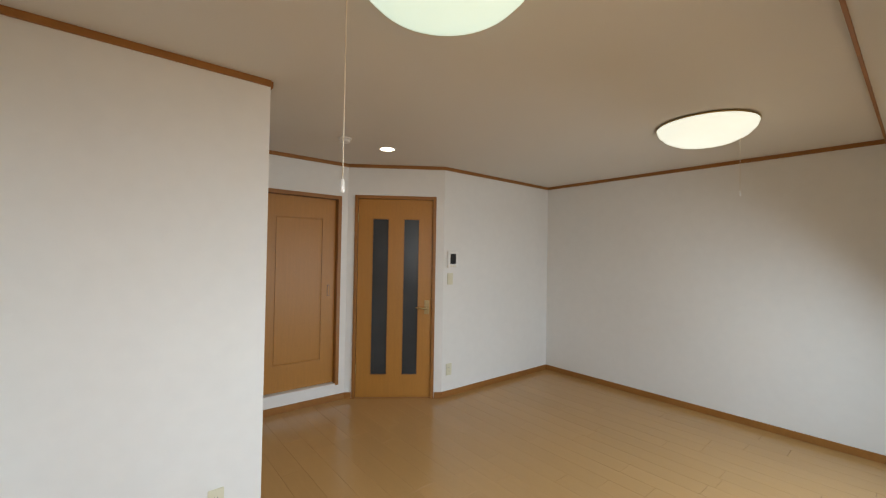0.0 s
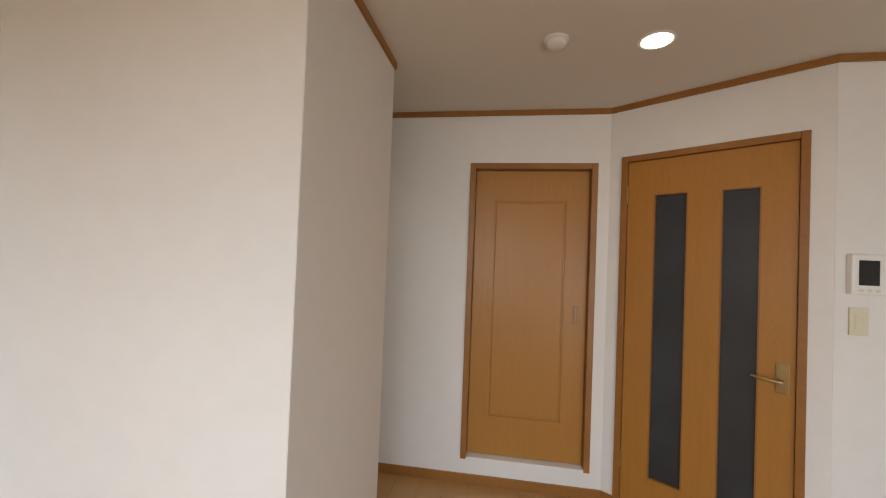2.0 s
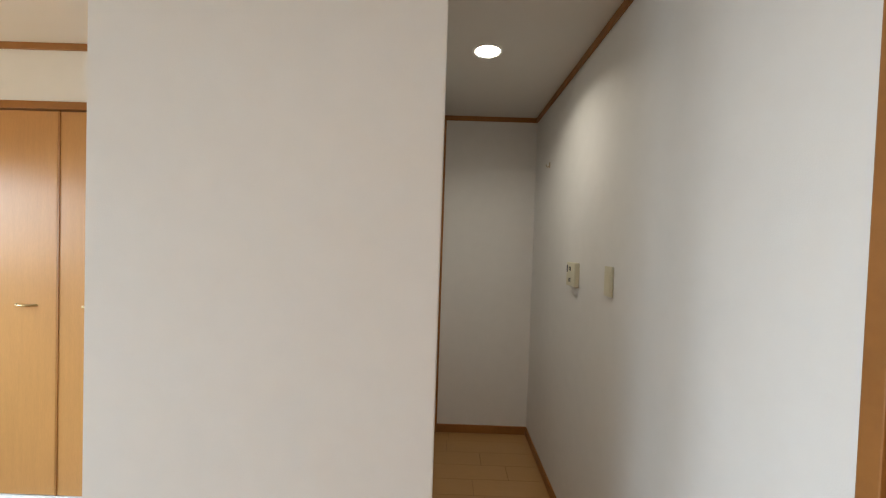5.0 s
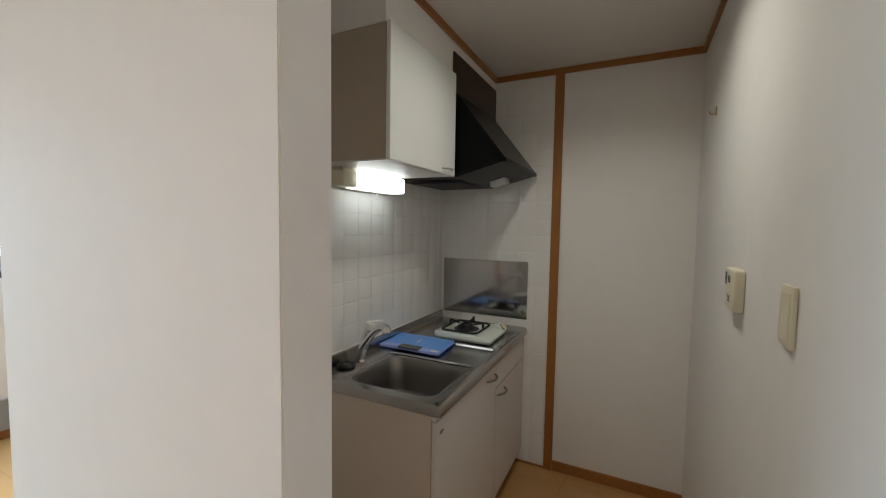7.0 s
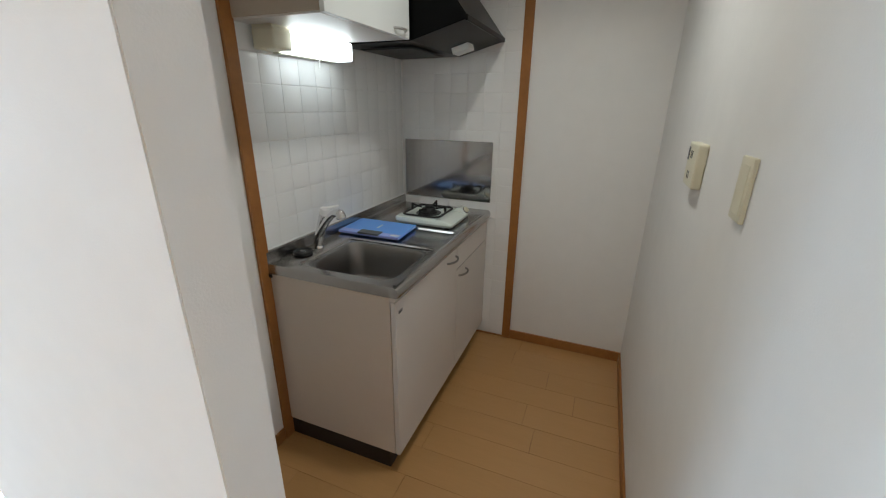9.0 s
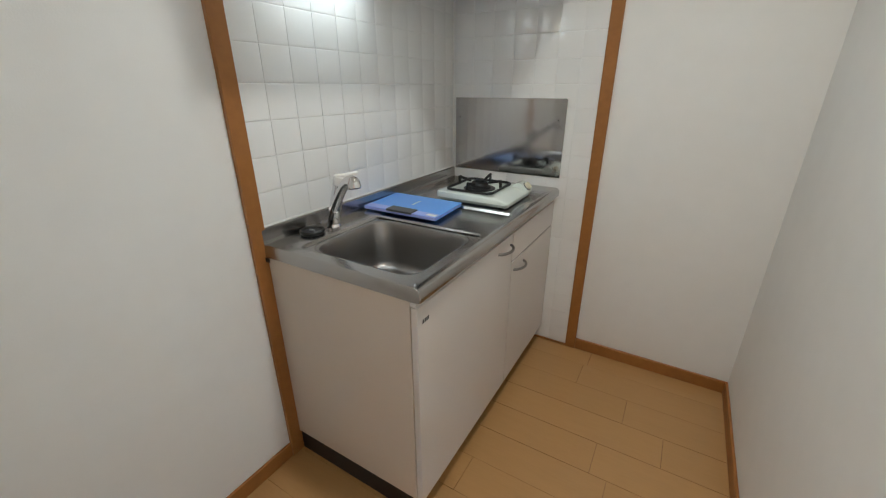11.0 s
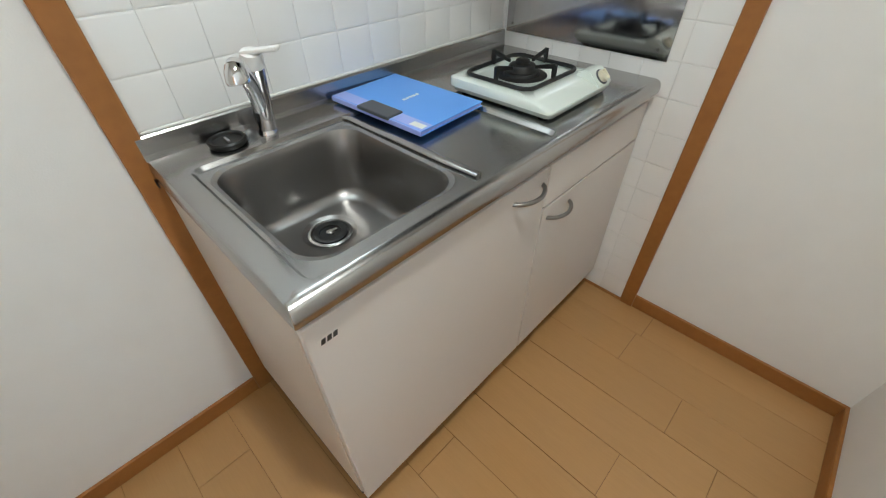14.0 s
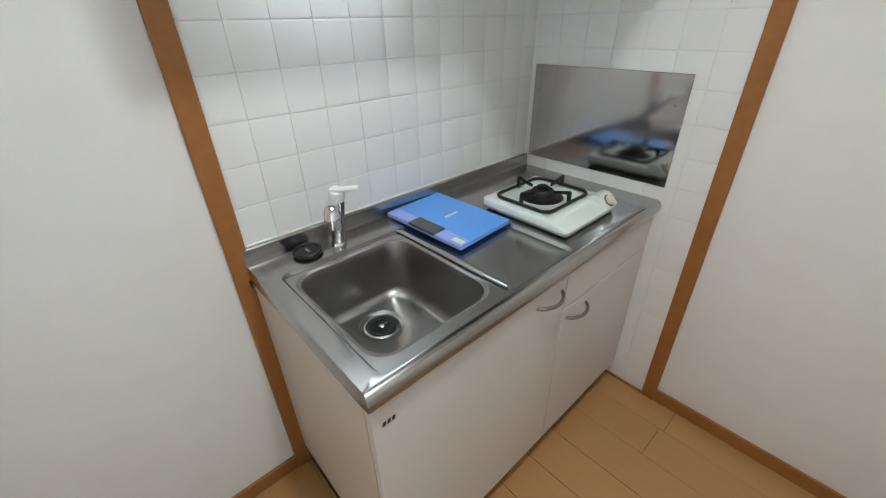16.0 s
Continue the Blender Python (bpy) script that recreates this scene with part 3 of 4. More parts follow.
part("basket", lathe([(0.025, 0), (0.025, 0.001), (0.004, 0.001)], 24, (DX, DY, ZB - 0.006)), BLACK, dr_, "black basket in the drain", True)
part("strainer", lathe([(0.010, 0), (0.010, 0.004), (0.008, 0.006), (0.003, 0.007)], 20, (DX, DY, ZB - 0.005)), STEEL, dr_, "small chrome strainer knob", True)
part("strainer_bar", box(DX - 0.004, DX + 0.004, DY, DY + 0.020, ZB - 0.005, ZB, 0.001), STEEL, dr_, "small chrome bar")
def ridge(points, radii, squash, label):
    """A low pressed rib along points."""
    bm = tube(points, radii, 14)
    for v in bm.verts:
        v.co.z = points[0][2] + (v.co.z - points[0][2]) * squash
    part("ridge", bm, STEEL, top, label, True)


ridge([(-1.318, -0.506, ZT - 0.002), (-1.250, -0.505, ZT - 0.002), (-0.960, -0.503, ZT - 0.002), (-0.910, -0.505, ZT - 0.002), (-0.893, -0.514, ZT - 0.002), (-0.886, -0.535, ZT - 0.002)],
      [0.003, 0.007, 0.007, 0.007, 0.006, 0.004], 0.45, "raised rib beside the stove")
ridge([(-1.352, -0.830, ZT - 0.006), (-1.345, -0.795, ZT - 0.006), (-1.320, -0.782, ZT - 0.006), (-1.20, -0.780, ZT - 0.006), (-1.00, -0.776, ZT - 0.006), (-0.908, -0.773, ZT - 0.005)],
      [0.004, 0.008, 0.010, 0.011, 0.011, 0.009], 0.5, "raised rib between sink and drainer")
bl = bmesh.new()
prof = [(X0, ZT - 0.001), (X0 + 0.016, ZT - 0.001), (X0 + 0.014, ZT + 0.012), (X0 + 0.013, ZT + 0.046), (X0 + 0.010, ZT + 0.050), (X0, ZT + 0.050)]
skin([[Vector((x, y, z)) for x, z in prof] for y in (Y0 + 0.001, Y1)], True, True, bl)
part("upstand", bl, STEEL, top, "steel upstand against the tiles")
part("sealant", box(XT + 0.001, XT + 0.008, Y0 + 0.016, Y1, ZT + 0.050, ZT + 0.055, 0.002), GROUT, top, "white sealant bead")
part("bracket", box(X0 + 0.004, X0 + 0.03, Y0 - 0.003, Y0 - 0.0005, ZT - 0.055, ZT - 0.041), DARKKICK, top, "small dark end clip")

# ---- tap, cap ----
tp = thing("tap", pose(-1.384, -0.968, ZT), "chrome single-lever kitchen tap with a white lever top", "tap")
part("base", lathe([(0.0245, 0), (0.0245, 0.003), (0.0230, 0.006), (0.0220, 0.014)], 28), CHROME, tp, "", True)
part("column", tube([(0, 0, 0.010), (0.010, -0.001, 0.045), (0.026, -0.003, 0.090), (0.044, -0.006, 0.135), (0.056, -0.008, 0.164)], [0.0215, 0.0210, 0.0205, 0.0205, 0.0200], 20), CHROME, tp, "leaning chrome column", True)
part("lever_cap", tube([(0.055, -0.008, 0.160), (0.060, -0.009, 0.174), (0.064, -0.010, 0.186), (0.065, -0.010, 0.189)], [0.0215, 0.0220, 0.0190, 0.0080], 20), WHITE, tp, "white lever cap", True)
lv = part("lever", box(-0.018, 0.058, -0.012, 0.012, -0.004, 0.005, 0.004), WHITE, tp, "white flat lever")
lv.matrix_local = pose(0.064, -0.010, 0.187, 0, -6, 42)
part("spout", tube([(0.008, -0.002, 0.050), (0.042, -0.017, 0.095), (0.085, -0.037, 0.138), (0.128, -0.059, 0.173), (0.160, -0.075, 0.192), (0.186, -0.088, 0.200), (0.203, -0.097, 0.199)],
                   [0.0160, 0.0160, 0.0155, 0.0150, 0.0150, 0.0155, 0.0160], 16), CHROME, tp, "chrome swivel spout", True)
part("nozzle", tube([(0.198, -0.094, 0.207), (0.203, -0.0965, 0.197), (0.210, -0.100, 0.183), (0.211, -0.1005, 0.180)], [0.0150, 0.0190, 0.0190, 0.0160], 18), CHROME, tp, "", True)
cp = thing("sink_plug", pose(-1.392, -1.058, ZT), "round black rubber drain cover beside the tap", "plug")
part("dish", lathe([(0.036, 0), (0.040, 0.004), (0.041, 0.012), (0.038, 0.015), (0.034, 0.013), (0.032, 0.008), (0.004, 0.008)], 36), BLACK, cp, "", True)
part("knob", box(-0.012, 0.012, -0.003, 0.003, 0.008, 0.013, 0.001), GREY, cp)

# ---- folder ----
fo = thing("ring_binder", pose(-1.270, -0.637, ZT, 0, 1.2, 3.5), "blue plastic clip folder with a grey clip lying on the drainer", "folder")
part("back_cover", box(-0.160, 0.160, -0.114, 0.114, 0.004, 0.0056, 0.0006), BLUE, fo)
part("pockets", box(-0.155, 0.157, -0.110, 0.112, 0.0056, 0.0144, 0.001), BLUEPALE, fo, "clear blue pocket sheets")
part("front_cover", box(-0.160, 0.160, -0.114, 0.114, 0.0144, 0.0164, 0.0008), BLUE, fo)
part("spine", box(-0.160, 0.160, -0.118, -0.113, 0.004, 0.0164, 0.002), BLUEPALE, fo, "pale blue spine")
part("film_band", box(0.058, 0.158, -0.112, -0.074, 0.0164, 0.0168), BLUEPALE, fo, "pale lilac film strip")
part("film_band", box(-0.158, -0.056, -0.112, -0.074, 0.0164, 0.0168), BLUEPALE, fo, "pale lilac film strip")
part("clip", box(-0.055, 0.057, -0.121, -0.070, 0.0120, 0.0208, 0.003), CLIPGREY, fo, "dark grey spring clip")
part("sticker", box(0.112, 0.152, -0.106, -0.086, 0.0168, 0.0171), WHITE, fo, "small white sticker")
for k in range(5):
    part("title_bar", box(-0.004, 0.005, -0.014 + k * 0.012, -0.005 + k * 0.012, 0.0164, 0.0167), WHITE, fo)

# ---- gas stove ----
st = thing("gas_stove", pose(-1.090, -0.342, ZT + 0.006), "white enamelled single-burner gas stove on the worktop", "stove")
sx0, sx1, sy0, sy1 = -0.168, 0.160, -0.152, 0.152
for fx in (-0.125, 0.125):
    for fy in (-0.122, 0.122):
        part("rubber_foot", lathe([(0.012, -0.006), (0.013, -0.003), (0.013, 0.001)], 14, (fx, fy, 0)), BLACK, st, "black rubber foot", True)
part("base_pan", skin([rl(sx0 + 0.010, sx1 - 0.006, sy0 + 0.010, sy1 - 0.010, 0.0, 0.014), rl(sx0 + 0.003, sx1 - 0.002, sy0 + 0.003, sy1 - 0.003, 0.016, 0.018)], True, True), PAN, st, "grey-green base pan", True)
part("top_plate", skin([rl(sx0, sx1, sy0, sy1, 0.013, 0.018), rl(sx0, sx1, sy0, sy1, 0.018, 0.018), rl(sx0, sx1 - 0.010, sy0, sy1, 0.024, 0.018), rl(sx0 + 0.001, sx1 - 0.046, sy0 + 0.001, sy1 - 0.001, 0.034, 0.018),
                        rl(sx0 + 0.006, sx1 - 0.054, sy0 + 0.006, sy1 - 0.006, 0.037, 0.016), rl(sx0 + 0.030, sx1 - 0.085, sy0 + 0.028, sy1 - 0.028, 0.0365, 0.026),
                        rl(sx0 + 0.036, sx1 - 0.091, sy0 + 0.034, sy1 - 0.034, 0.031, 0.026)], False, True), ENAMEL, st, "white enamel top with a sloping front", True)
kw = bmesh.new()
pr = [(sx1 - 0.072, 0.030), (sx1 - 0.004, 0.016), (sx1 + 0.001, 0.021), (sx1 - 0.030, 0.052), (sx1 - 0.048, 0.055), (sx1 - 0.070, 0.046)]
skin([[Vector((x, y, z)) for x, z in pr] for y in (0.078, 0.150)], True, True, kw)
bmesh.ops.bevel(kw, geom=list(kw.edges), offset=0.003, segments=2, affect="EDGES")
part("knob_block", kw, ENAMEL, st, "white raised block behind the knob", True)
kn = part("knob", lathe([(0.0165, 0), (0.0170, 0.004), (0.0150, 0.010), (0.010, 0.012)], 24), IVORY, st, "ivory ignition knob", True)
kn.matrix_local = pose(sx1 - 0.0145, 0.113, 0.0375, 0, 45, 0)
part("knob_grip", box(-0.014, 0.014, -0.0035, 0.0035, 0.010, 0.018, 0.002), IVORY, kn)
kc = part("knob_ring", lathe([(0.021, 0), (0.021, 0.002), (0.018, 0.003)], 24), CLIPGREY, st, "dark ring round the knob", True)
kc.matrix_local = pose(sx1 - 0.0155, 0.113, 0.0365, 0, 45, 0)
bx = -0.033
part("drip_tray", lathe([(0.070, 0), (0.070, 0.002), (0.060, 0.004), (0.020, 0.003)], 40, (bx, 0, 0.0312)), IRON, st, "black drip tray", True)
part("burner", lathe([(0.050, 0), (0.047, 0.008), (0.040, 0.010), (0.037, 0.022), (0.033, 0.026), (0.020, 0.027), (0.019, 0.036), (0.014, 0.039)], 36, (bx, 0.0, 0.034)), IRON, st, "black cast burner", True)
tr = bmesh.new()
lp = rl(sx0 + 0.030, sx1 - 0.088, sy0 + 0.032, sy1 - 0.032, 0.0430, 0.032)
tube(lp + lp[:1], 0.0056, 8, tr)
part("trivet_ring", tr, IRON, st, "black square pan support", True)
hx, hy = (sx1 - 0.088 - sx0 - 0.030) / 2, (sy1 - sy0 - 0.064) / 2
mx = (sx1 - 0.088 + sx0 + 0.030) / 2
for ux, uy in ((1, 0), (-1, 0), (0, 1), (0, -1)):
    ex, ey = mx + ux * hx, uy * hy
    arm = bmesh.new()
    side = Vector((-uy, ux, 0)) * 0.0032
    outl = [(1.0, 0.040), (1.0, 0.076), (0.93, 0.079), (0.40, 0.064), (0.40, 0.056), (0.88, 0.066), (0.90, 0.040)]
    skin([[Vector((mx + ux * hx * q, uy * hy * q, z)) + s_ * side for q, z in outl] for s_ in (-1, 1)], True, True, arm)
    part("trivet_arm", arm, IRON, st, "black pan support fin")

# ---- steel splash plate ----
sp = thing("splash_plate", pose(0, 0, 0), "dull steel splash plate screwed to the tiles", "splash plate")
part("sheet", box(-1.430, -0.862, -0.0105, -0.0085, 0.908, 1.263, 0.001, 1), PLATESTEEL, sp, "brushed steel sheet")
for x in (-1.405, -0.895):
    for z in (0.935, 1.17):
        s_ = part("screw", lathe([(0.005, 0), (0.004, 0.002), (0.002, 0.003)], 12), DARKMETAL, sp)
        s_.matrix_local = pose(x, -0.0105, z, 90, 0, 0)

# ---- wall cupboard, strip light, range hood ----
wc = thing("wall_cupboard", pose(0, 0, 0), "white wall cupboard over the sink", "cupboard")
part("body", box(XT + 0.006, -1.092, -1.206, -0.652, 1.722, 2.192, 0.0015), CUP_SIDE, wc, "brown-grey side board")
part("bottom_board", box(XT + 0.006, -1.092, -1.200, -0.656, 1.716, 1.722), LAMINATE, wc)
wd = part("door_panel", box(-1.090, -1.072, -1.208, -0.652, 1.716, 2.196, 0.003), LAMINATE_COOL_LIT, wc, "white laminate door")
part("handle", tube(arc((-1.076, -0.790, 1.740), (-1.076, -0.690, 1.740), (0.026, 0, 0)), 0.005), ALU, wd, "silver bow handle", True)
sl_ = thing("strip_light", pose(0, 0, 0), "white under-cupboard strip light, switched on", "light")
part("housing", box(XT + 0.010, -1.345, -1.130, -1.040, 1.638, 1.706, 0.010, 3), IVORY, sl_, "ivory housing", True)
part("back_plate", box(XT + 0.010, XT + 0.040, -1.038, -0.690, 1.634, 1.708, 0.003), IVORY, sl_, "ivory back plate")
part("diffuser", box(XT + 0.041, -1.325, -1.038, -0.690, 1.634, 1.708, 0.014, 3), TUBE, sl_, "glowing white cover", True)
part("end_cap", box(XT + 0.010, -1.345, -0.688, -0.672, 1.636, 1.706, 0.008, 3), IVORY, sl_, "ivory end cap", True)
part("mount", box(XT + 0.008, -1.36, -1.12, -0.68, 1.706, 1.716), IVORY, sl_)
part("pull_switch", tube([(-1.375, -0.86, 1.634), (-1.375, -0.86, 1.595)], 0.003, 8), WHITE, sl_, "short pull cord")

hd = thing("range_hood", pose(0, 0, 0), "black sloping range hood over the gas stove", "range hood")
hy0, hy1 = -0.635, -0.012
part("duct_cover", box(XT + 0.006, -1.090, hy0, hy1, 2.13, 2.312, 0.002), HOODBROWN, hd, "dark brown cover box")
hb = bmesh.new()
pr = [(XT + 0.006, 2.13), (-1.090, 2.13), (-0.832, 1.800), (-0.829, 1.784), (-1.075, 1.716), (XT + 0.006, 1.712)]
skin([[Vector((x, y, z)) for x, z in pr] for y in (hy0, hy1)], True, True, hb)
bmesh.ops.bevel(hb, geom=list(hb.edges), offset=0.003, segments=1, affect="EDGES")
part("shell", hb, HOOD, hd, "black enamel shell")
part("front_lip", box(-0.836, -0.826, hy0 + 0.002, hy1 - 0.002, 1.778, 1.800, 0.003), HOOD, hd)
part("filter", skin([[Vector((-1.40, -0.52, 1.7085)), Vector((-1.12, -0.52, 1.7085)), Vector((-1.12, -0.14, 1.7085)), Vector((-1.40, -0.14, 1.7085))],
                     [Vector((-1.39, -0.51, 1.702)), Vector((-1.13, -0.51, 1.702)), Vector((-1.13, -0.15, 1.702)), Vector((-1.39, -0.15, 1.702))]], False, True), IRON, hd, "dark filter")
lm = part("hood_lamp", box(-0.045, 0.045, -0.042, 0.042, -0.030, 0.0, 0.004), WHITE, hd, "small white lamp cover")
lm.matrix_local = pose(-0.985, -0.24, 1.7395, 0, -15.5, 0)
part("vent_strip", boxes([(XT + 0.02, -1.13, hy0 - 0.001, hy0, 2.16 + 0.03 * k, 2.17 + 0.03 * k) for k in range(4)]), BLACK, hd)

# ---- wall controls ----
ct = thing("wall_socket", pose(0, 0, 0), "thick ivory double socket box with a dark switch", "socket")
part("case", box(-0.026, 0, -1.055, -0.928, 1.252, 1.372, 0.006, 3), IVORY, ct, "", True)
part("switch", box(-0.0275, -0.026, -0.952, -0.936, 1.322, 1.358, 0.0005, 1), CLIPGREY, ct, "dark grey switch")
for z in (1.340, 1.284):
    for y in (-0.975, -0.993):
        part("slot", box(-0.0268, -0.026, y - 0.004, y + 0.004, z - 0.010, z + 0.010), SCREEN, ct, "dark socket slot")


def plate_thing(name, m, w_, h_, label, category, keys, group=""):
    """A flush wall plate; local x along the wall, y out of it, z up."""
    e = thing(name, m, label, category, group)
    part("plate", box(-w_ / 2, w_ / 2, 0, 0.009, -h_ / 2, h_ / 2, 0.003, 2), IVORY, e, "", True)
    for x, z, a_, b_, deep in keys:
        part("rocker" if deep > 0 else "slot", box(x - a_ / 2, x + a_ / 2, 0.009, 0.009 + abs(deep), z - b_ / 2, z + b_ / 2, 0.0006, 1), IVORY if deep > 0 else GREY, e)
    return e


plate_thing("light_switch", pose(0, -1.412, 1.320, 0, 0, 90), 0.072, 0.120, "ivory light switch plate on the kitchen wall", "light switch", [(0, 0.0, 0.046, 0.092, 0.0007)])
plate_thing("light_switch", pose(XI, -4.135, 1.228, 0, 0, 90), 0.072, 0.120, "ivory light switch plate under the entry phone", "light switch", [(0, 0, 0.034, 0.06, 0.003)])
SOCK = [(-0.006, 0.018, 0.003, 0.010, -0.001), (0.006, 0.018, 0.003, 0.010, -0.001), (-0.006, -0.018, 0.003, 0.010, -0.001), (0.006, -0.018, 0.003, 0.010, -0.001)]
plate_thing("wall_socket", pose(XI, -4.138, 0.282, 0, 0, 90), 0.072, 0.120, "ivory double wall socket above the skirting", "socket", SOCK, "sockets")
plate_thing("wall_socket", pose(XA, -1.835, 0.240, 0, 0, 90), 0.072, 0.120, "ivory double wall socket low on the partition", "socket", SOCK, "sockets")
ph = thing("entry_phone", pose(0, 0, 0), "white wall entry phone with a dark screen", "entry phone")
part("case", box(XI - 0.030, XI, -4.222, -4.088, 1.345, 1.518, 0.006, 3), WHITE, ph, "", True)
part("screen", box(XI - 0.0315, XI - 0.030, -4.192, -4.115, 1.385, 1.492, 0.0005, 1), SCREEN, ph, "dark screen")
for k in range(3):
    part("button", box(XI - 0.0315, XI - 0.030, -4.195 + 0.03 * k, -4.177 + 0.03 * k, 1.357, 1.370, 0.0005, 1), IVORY, ph)

hk = thing("wall_hook", pose(0, -0.405, 1.96), "small dark metal hook screwed into the wall", "hook")
part("plate", box(-0.004, 0, -0.008, 0.008, -0.006, 0.030, 0.001, 2), BRASS, hk, "small metal plate")
part("prong", tube([(-0.003, 0, 0.006), (-0.016, 0, -0.002), (-0.022, 0, 0.004), (-0.024, 0, 0.014)], 0.0025, 10), BRASS, hk, "bent metal prong", True)

# ---- ceiling things ----
for x, y, ax in ((-0.775, -3.23, 0.062), (-0.485, -1.03, 0.062)):
    dn = thing("downlight", pose(x, y, H), "round recessed downlight, switched on", "downlight", "downlights")
    part("ring", lathe([(ax + 0.014, 0), (ax + 0.014, -0.003), (ax + 0.004, -0.005), (ax, -0.002), (ax, 0)], 40), WHITE, dn, "white ring", True)
    part("disc", lathe([(ax - 0.002, -0.001), (ax - 0.002, -0.003), (0.002, -0.004)], 40), DISC, dn, "glowing disc")
sm = thing("smoke_alarm", pose(-0.82, -2.81, H), "round white smoke alarm on the ceiling", "smoke alarm")
part("base", lathe([(0.052, 0), (0.052, -0.010), (0.047, -0.013)], 36), WHITE, sm, "", True)
part("head", lathe([(0.042, -0.012), (0.040, -0.030), (0.030, -0.037), (0.006, -0.038)], 36), WHITE, sm, "", True)
for x, y, glass, cx, cy, zc, lab in ((-2.79, -2.22, LAMPGREEN, 0.016, 0.329, 1.637, "round ceiling lamp with a milky cool glass shade, on"),
                                     (-2.81, -4.50, LAMPWARM, -0.17, -0.10, 1.90, "round ceiling lamp with a milky warm glass shade, on")):
    la = thing("ceiling_lamp", pose(x, y, H), lab, "ceiling lamp", "ceiling lamps")
    part("base", lathe([(0.26, 0), (0.262, -0.008), (0.270, -0.012), (0.272, -0.016)], 56), WHITE, la, "white metal base", True)
    part("shade", lathe([(0.290, -0.010), (0.292, -0.018), (0.280, -0.050), (0.242, -0.088), (0.18, -0.119), (0.10, -0.138), (0.003, -0.144)], 64), glass, la, "milky glass dome", True)
    part("rim", lathe([(0.294, -0.006), (0.297, -0.011), (0.294, -0.017), (0.290, -0.014)], 64), BRASS, la, "thin brown rim", True)
    cd = part("pull_cord", tube([(cx, cy, -0.004), (cx, cy, zc - H + 0.03)], 0.0016, 8), ROPE, la, "pale pull cord")
    part("cord_knob", lathe([(0.003, 0.036), (0.006, 0.030), (0.0065, 0.004), (0.004, 0)], 14, (cx, cy, zc - H)), WHITE, cd, "white cord end", True)

# ---- tiles of the kitchen walls ----
setting("tile_bed_sink", box(XT, XT + 0.003, -1.198, -0.004, 0.80, H - 0.034), GROUT, "grout bed of the tiles above the sink", "tiling")
bed2 = setting("tile_bed_stove", box(XT, -0.732, -0.004, 0, 0.0, H - 0.034), GROUT, "grout bed of the tiles behind the stove", "tiling")
bed1 = bpy.data.objects["tile_bed_sink"]


def tile_mesh(w_, h_, along_y):
    """A glazed tile with softly rounded edges."""
    loops = [[(c, e, d), (w_ - c, e, d), (w_ - c, h_ - e, d), (c, h_ - e, d)] for c, e, d in ((0.0003, 0.0005, 0.0), (0.0004, 0.0006, 0.0010), (0.0009, 0.0022, 0.0017), (0.0020, 0.0050, 0.0020))]
    conv = (lambda u, v, d: Vector((d, u, v))) if along_y else (lambda u, v, d: Vector((u, -d, v)))
    return link_mesh("tile", skin([[conv(*q) for q in lp_] for lp_ in loops], False, True), TILE, True)


meshes = {}
P = 0.1025


def lay_tiles(bed, along_y, lo, hi, zlo, zhi, at, ulines, zlines):
    for u0, u1 in zip(ulines, ulines[1:]):
        a_, b_ = max(u0, lo), min(u1, hi)
        if b_ - a_ < 0.012:
            continue
        for z0, z1 in zip(zlines, zlines[1:]):
            c_, d_ = max(z0, zlo), min(z1, zhi)
            if d_ - c_ < 0.012:
                continue
            key = (along_y, round(b_ - a_, 4), round(d_ - c_, 4))
            if key not in meshes:
                meshes[key] = tile_mesh(b_ - a_, d_ - c_, along_y)
            ob = new("tile", meshes[key])
            ob.parent = bed
            ob.matrix_world = pose(at, a_, c_) if along_y else pose(a_, at, c_)


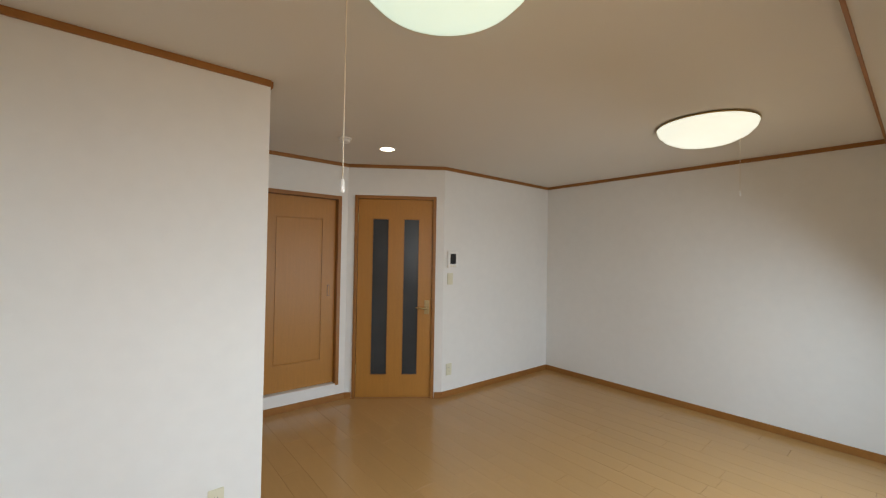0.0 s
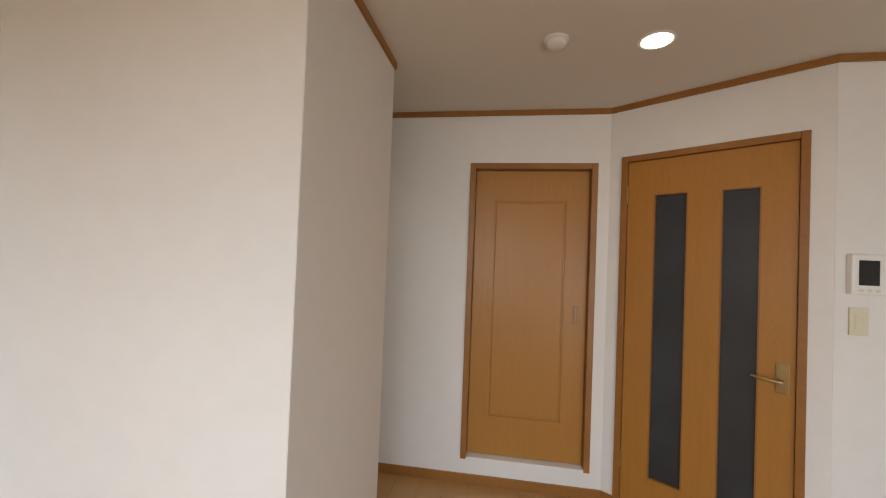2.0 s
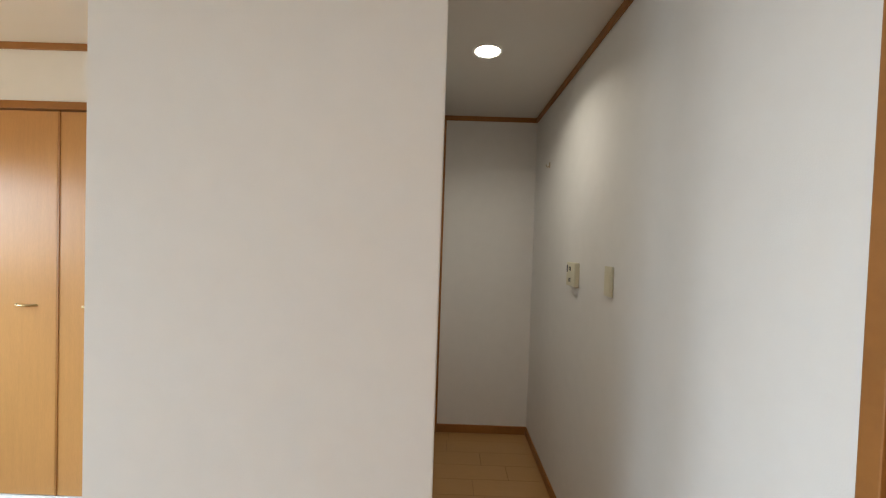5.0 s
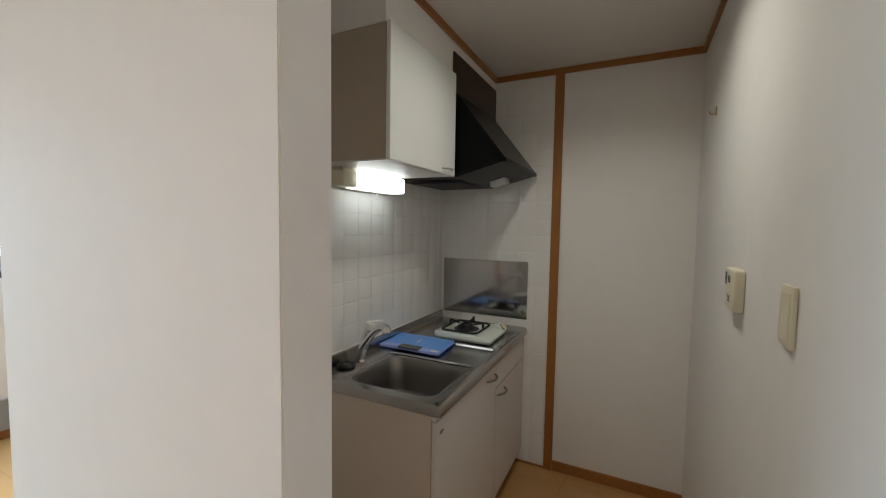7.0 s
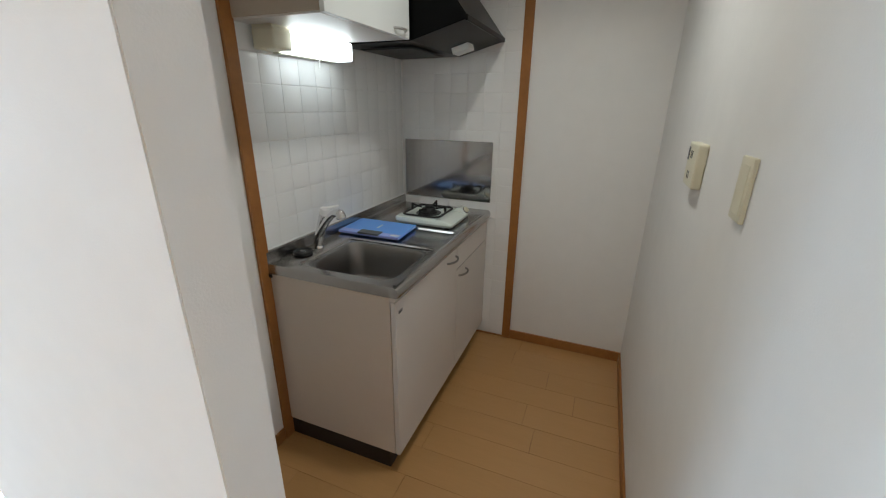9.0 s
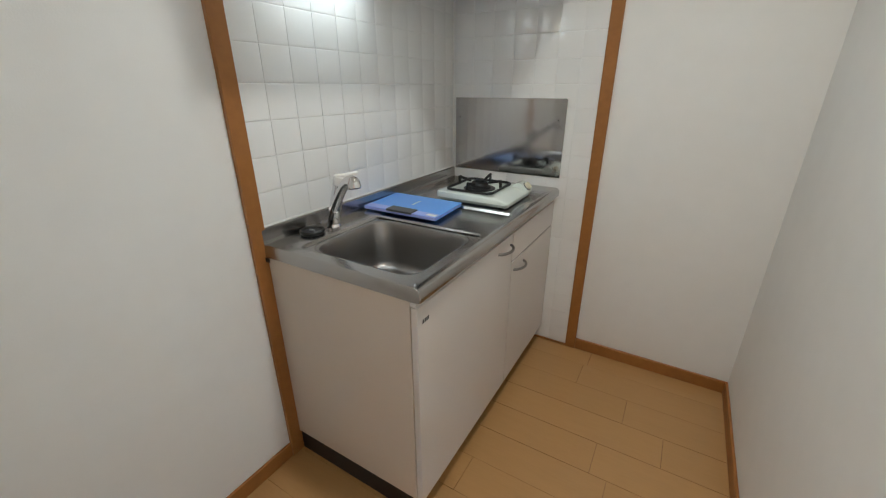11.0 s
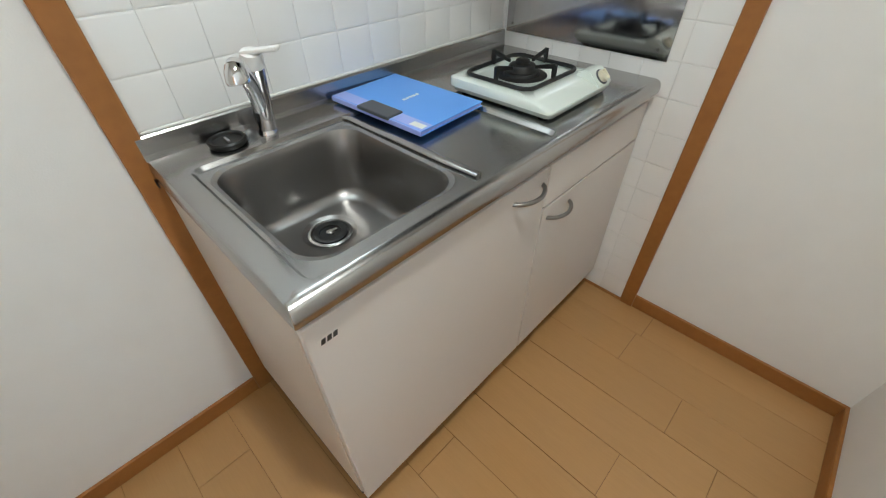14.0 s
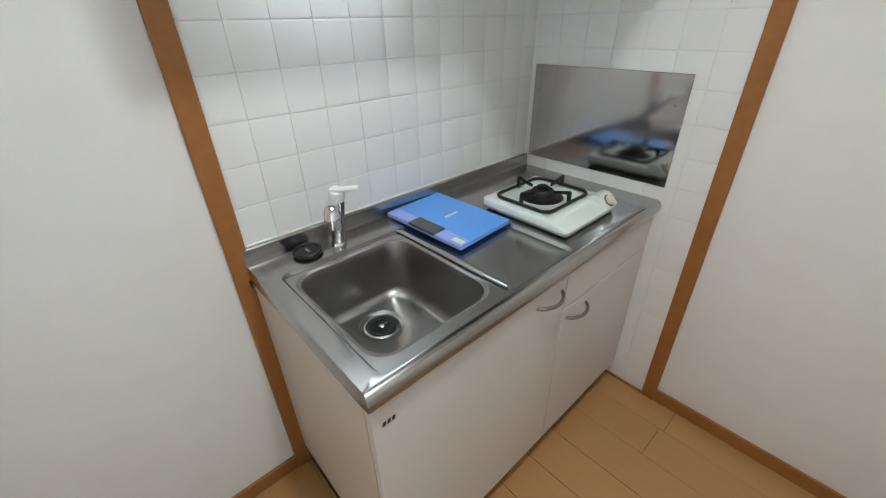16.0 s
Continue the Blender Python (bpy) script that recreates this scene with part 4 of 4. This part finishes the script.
zl = [1.324 + P * k for k in range(-14, 12)]
lay_tiles(bed1, True, -1.198, -0.010, ZT + 0.056, 1.72, XT + 0.003, [-1.108 + P * k for k in range(-2, 13)], zl)
lay_tiles(bed2, False, XT + 0.004, -0.732, 0.012, H - 0.034, -0.004, [-1.236 + P * k for k in range(-4, 8)], zl)

# ---- floor strips ----
pm = {}
LEN = 0.909


def plank(x0, x1, y0, y1):
    key = (round(x1 - x0, 3), round(y1 - y0, 3))
    if key not in pm:
        w_, h_ = key
        g_ = 0.0006
        pm[key] = link_mesh("plank", skin([[Vector((g_, g_, 0)), Vector((w_ - g_, g_, 0)), Vector((w_ - g_, h_ - g_, 0)), Vector((g_, h_ - g_, 0))],
                                           [Vector((g_, g_, 0.0052)), Vector((w_ - g_, g_, 0.0052)), Vector((w_ - g_, h_ - g_, 0.0052)), Vector((g_, h_ - g_, 0.0052))],
                                           [Vector((g_ + 0.0005, g_ + 0.0005, 0.006)), Vector((w_ - g_ - 0.0005, g_ + 0.0005, 0.006)), Vector((w_ - g_ - 0.0005, h_ - g_ - 0.0005, 0.006)), Vector((g_ + 0.0005, h_ - g_ - 0.0005, 0.006))]], False, True), FLOORWOOD)
    ob = new("plank", pm[key])
    ob.parent = floor
    ob.matrix_world = pose(x0, y0, -0.006)


known = {0: -0.590, 2: -0.380, 3: -0.225, 4: -0.450}
rows_n = int((0.026 - YS) / 0.1545) + 1
rng = random.Random(4)
for r_ in range(rows_n):
    y1 = 0.026 - 0.1545 * r_
    y0 = max(y1 - 0.1545, YS)
    j = known.get(r_, -0.447 + rng.choice((0.07, 0.30, 0.52, 0.75)) + rng.uniform(-0.02, 0.02))
    while j < 0.75:
        j += LEN
    edge = 0.02 if y1 > -3.2 else 0.10 if y1 > -4.0 else XI + 0.02
    xs = [0.75]
    while j - LEN > XW:
        j -= LEN
        if j < 0.70:
            xs.append(j)
    xs.append(XW)
    for xa, xb in zip(xs[1:], xs):
        if xa > edge:
            continue
        plank(xa, min(xb, edge), y0, y1)
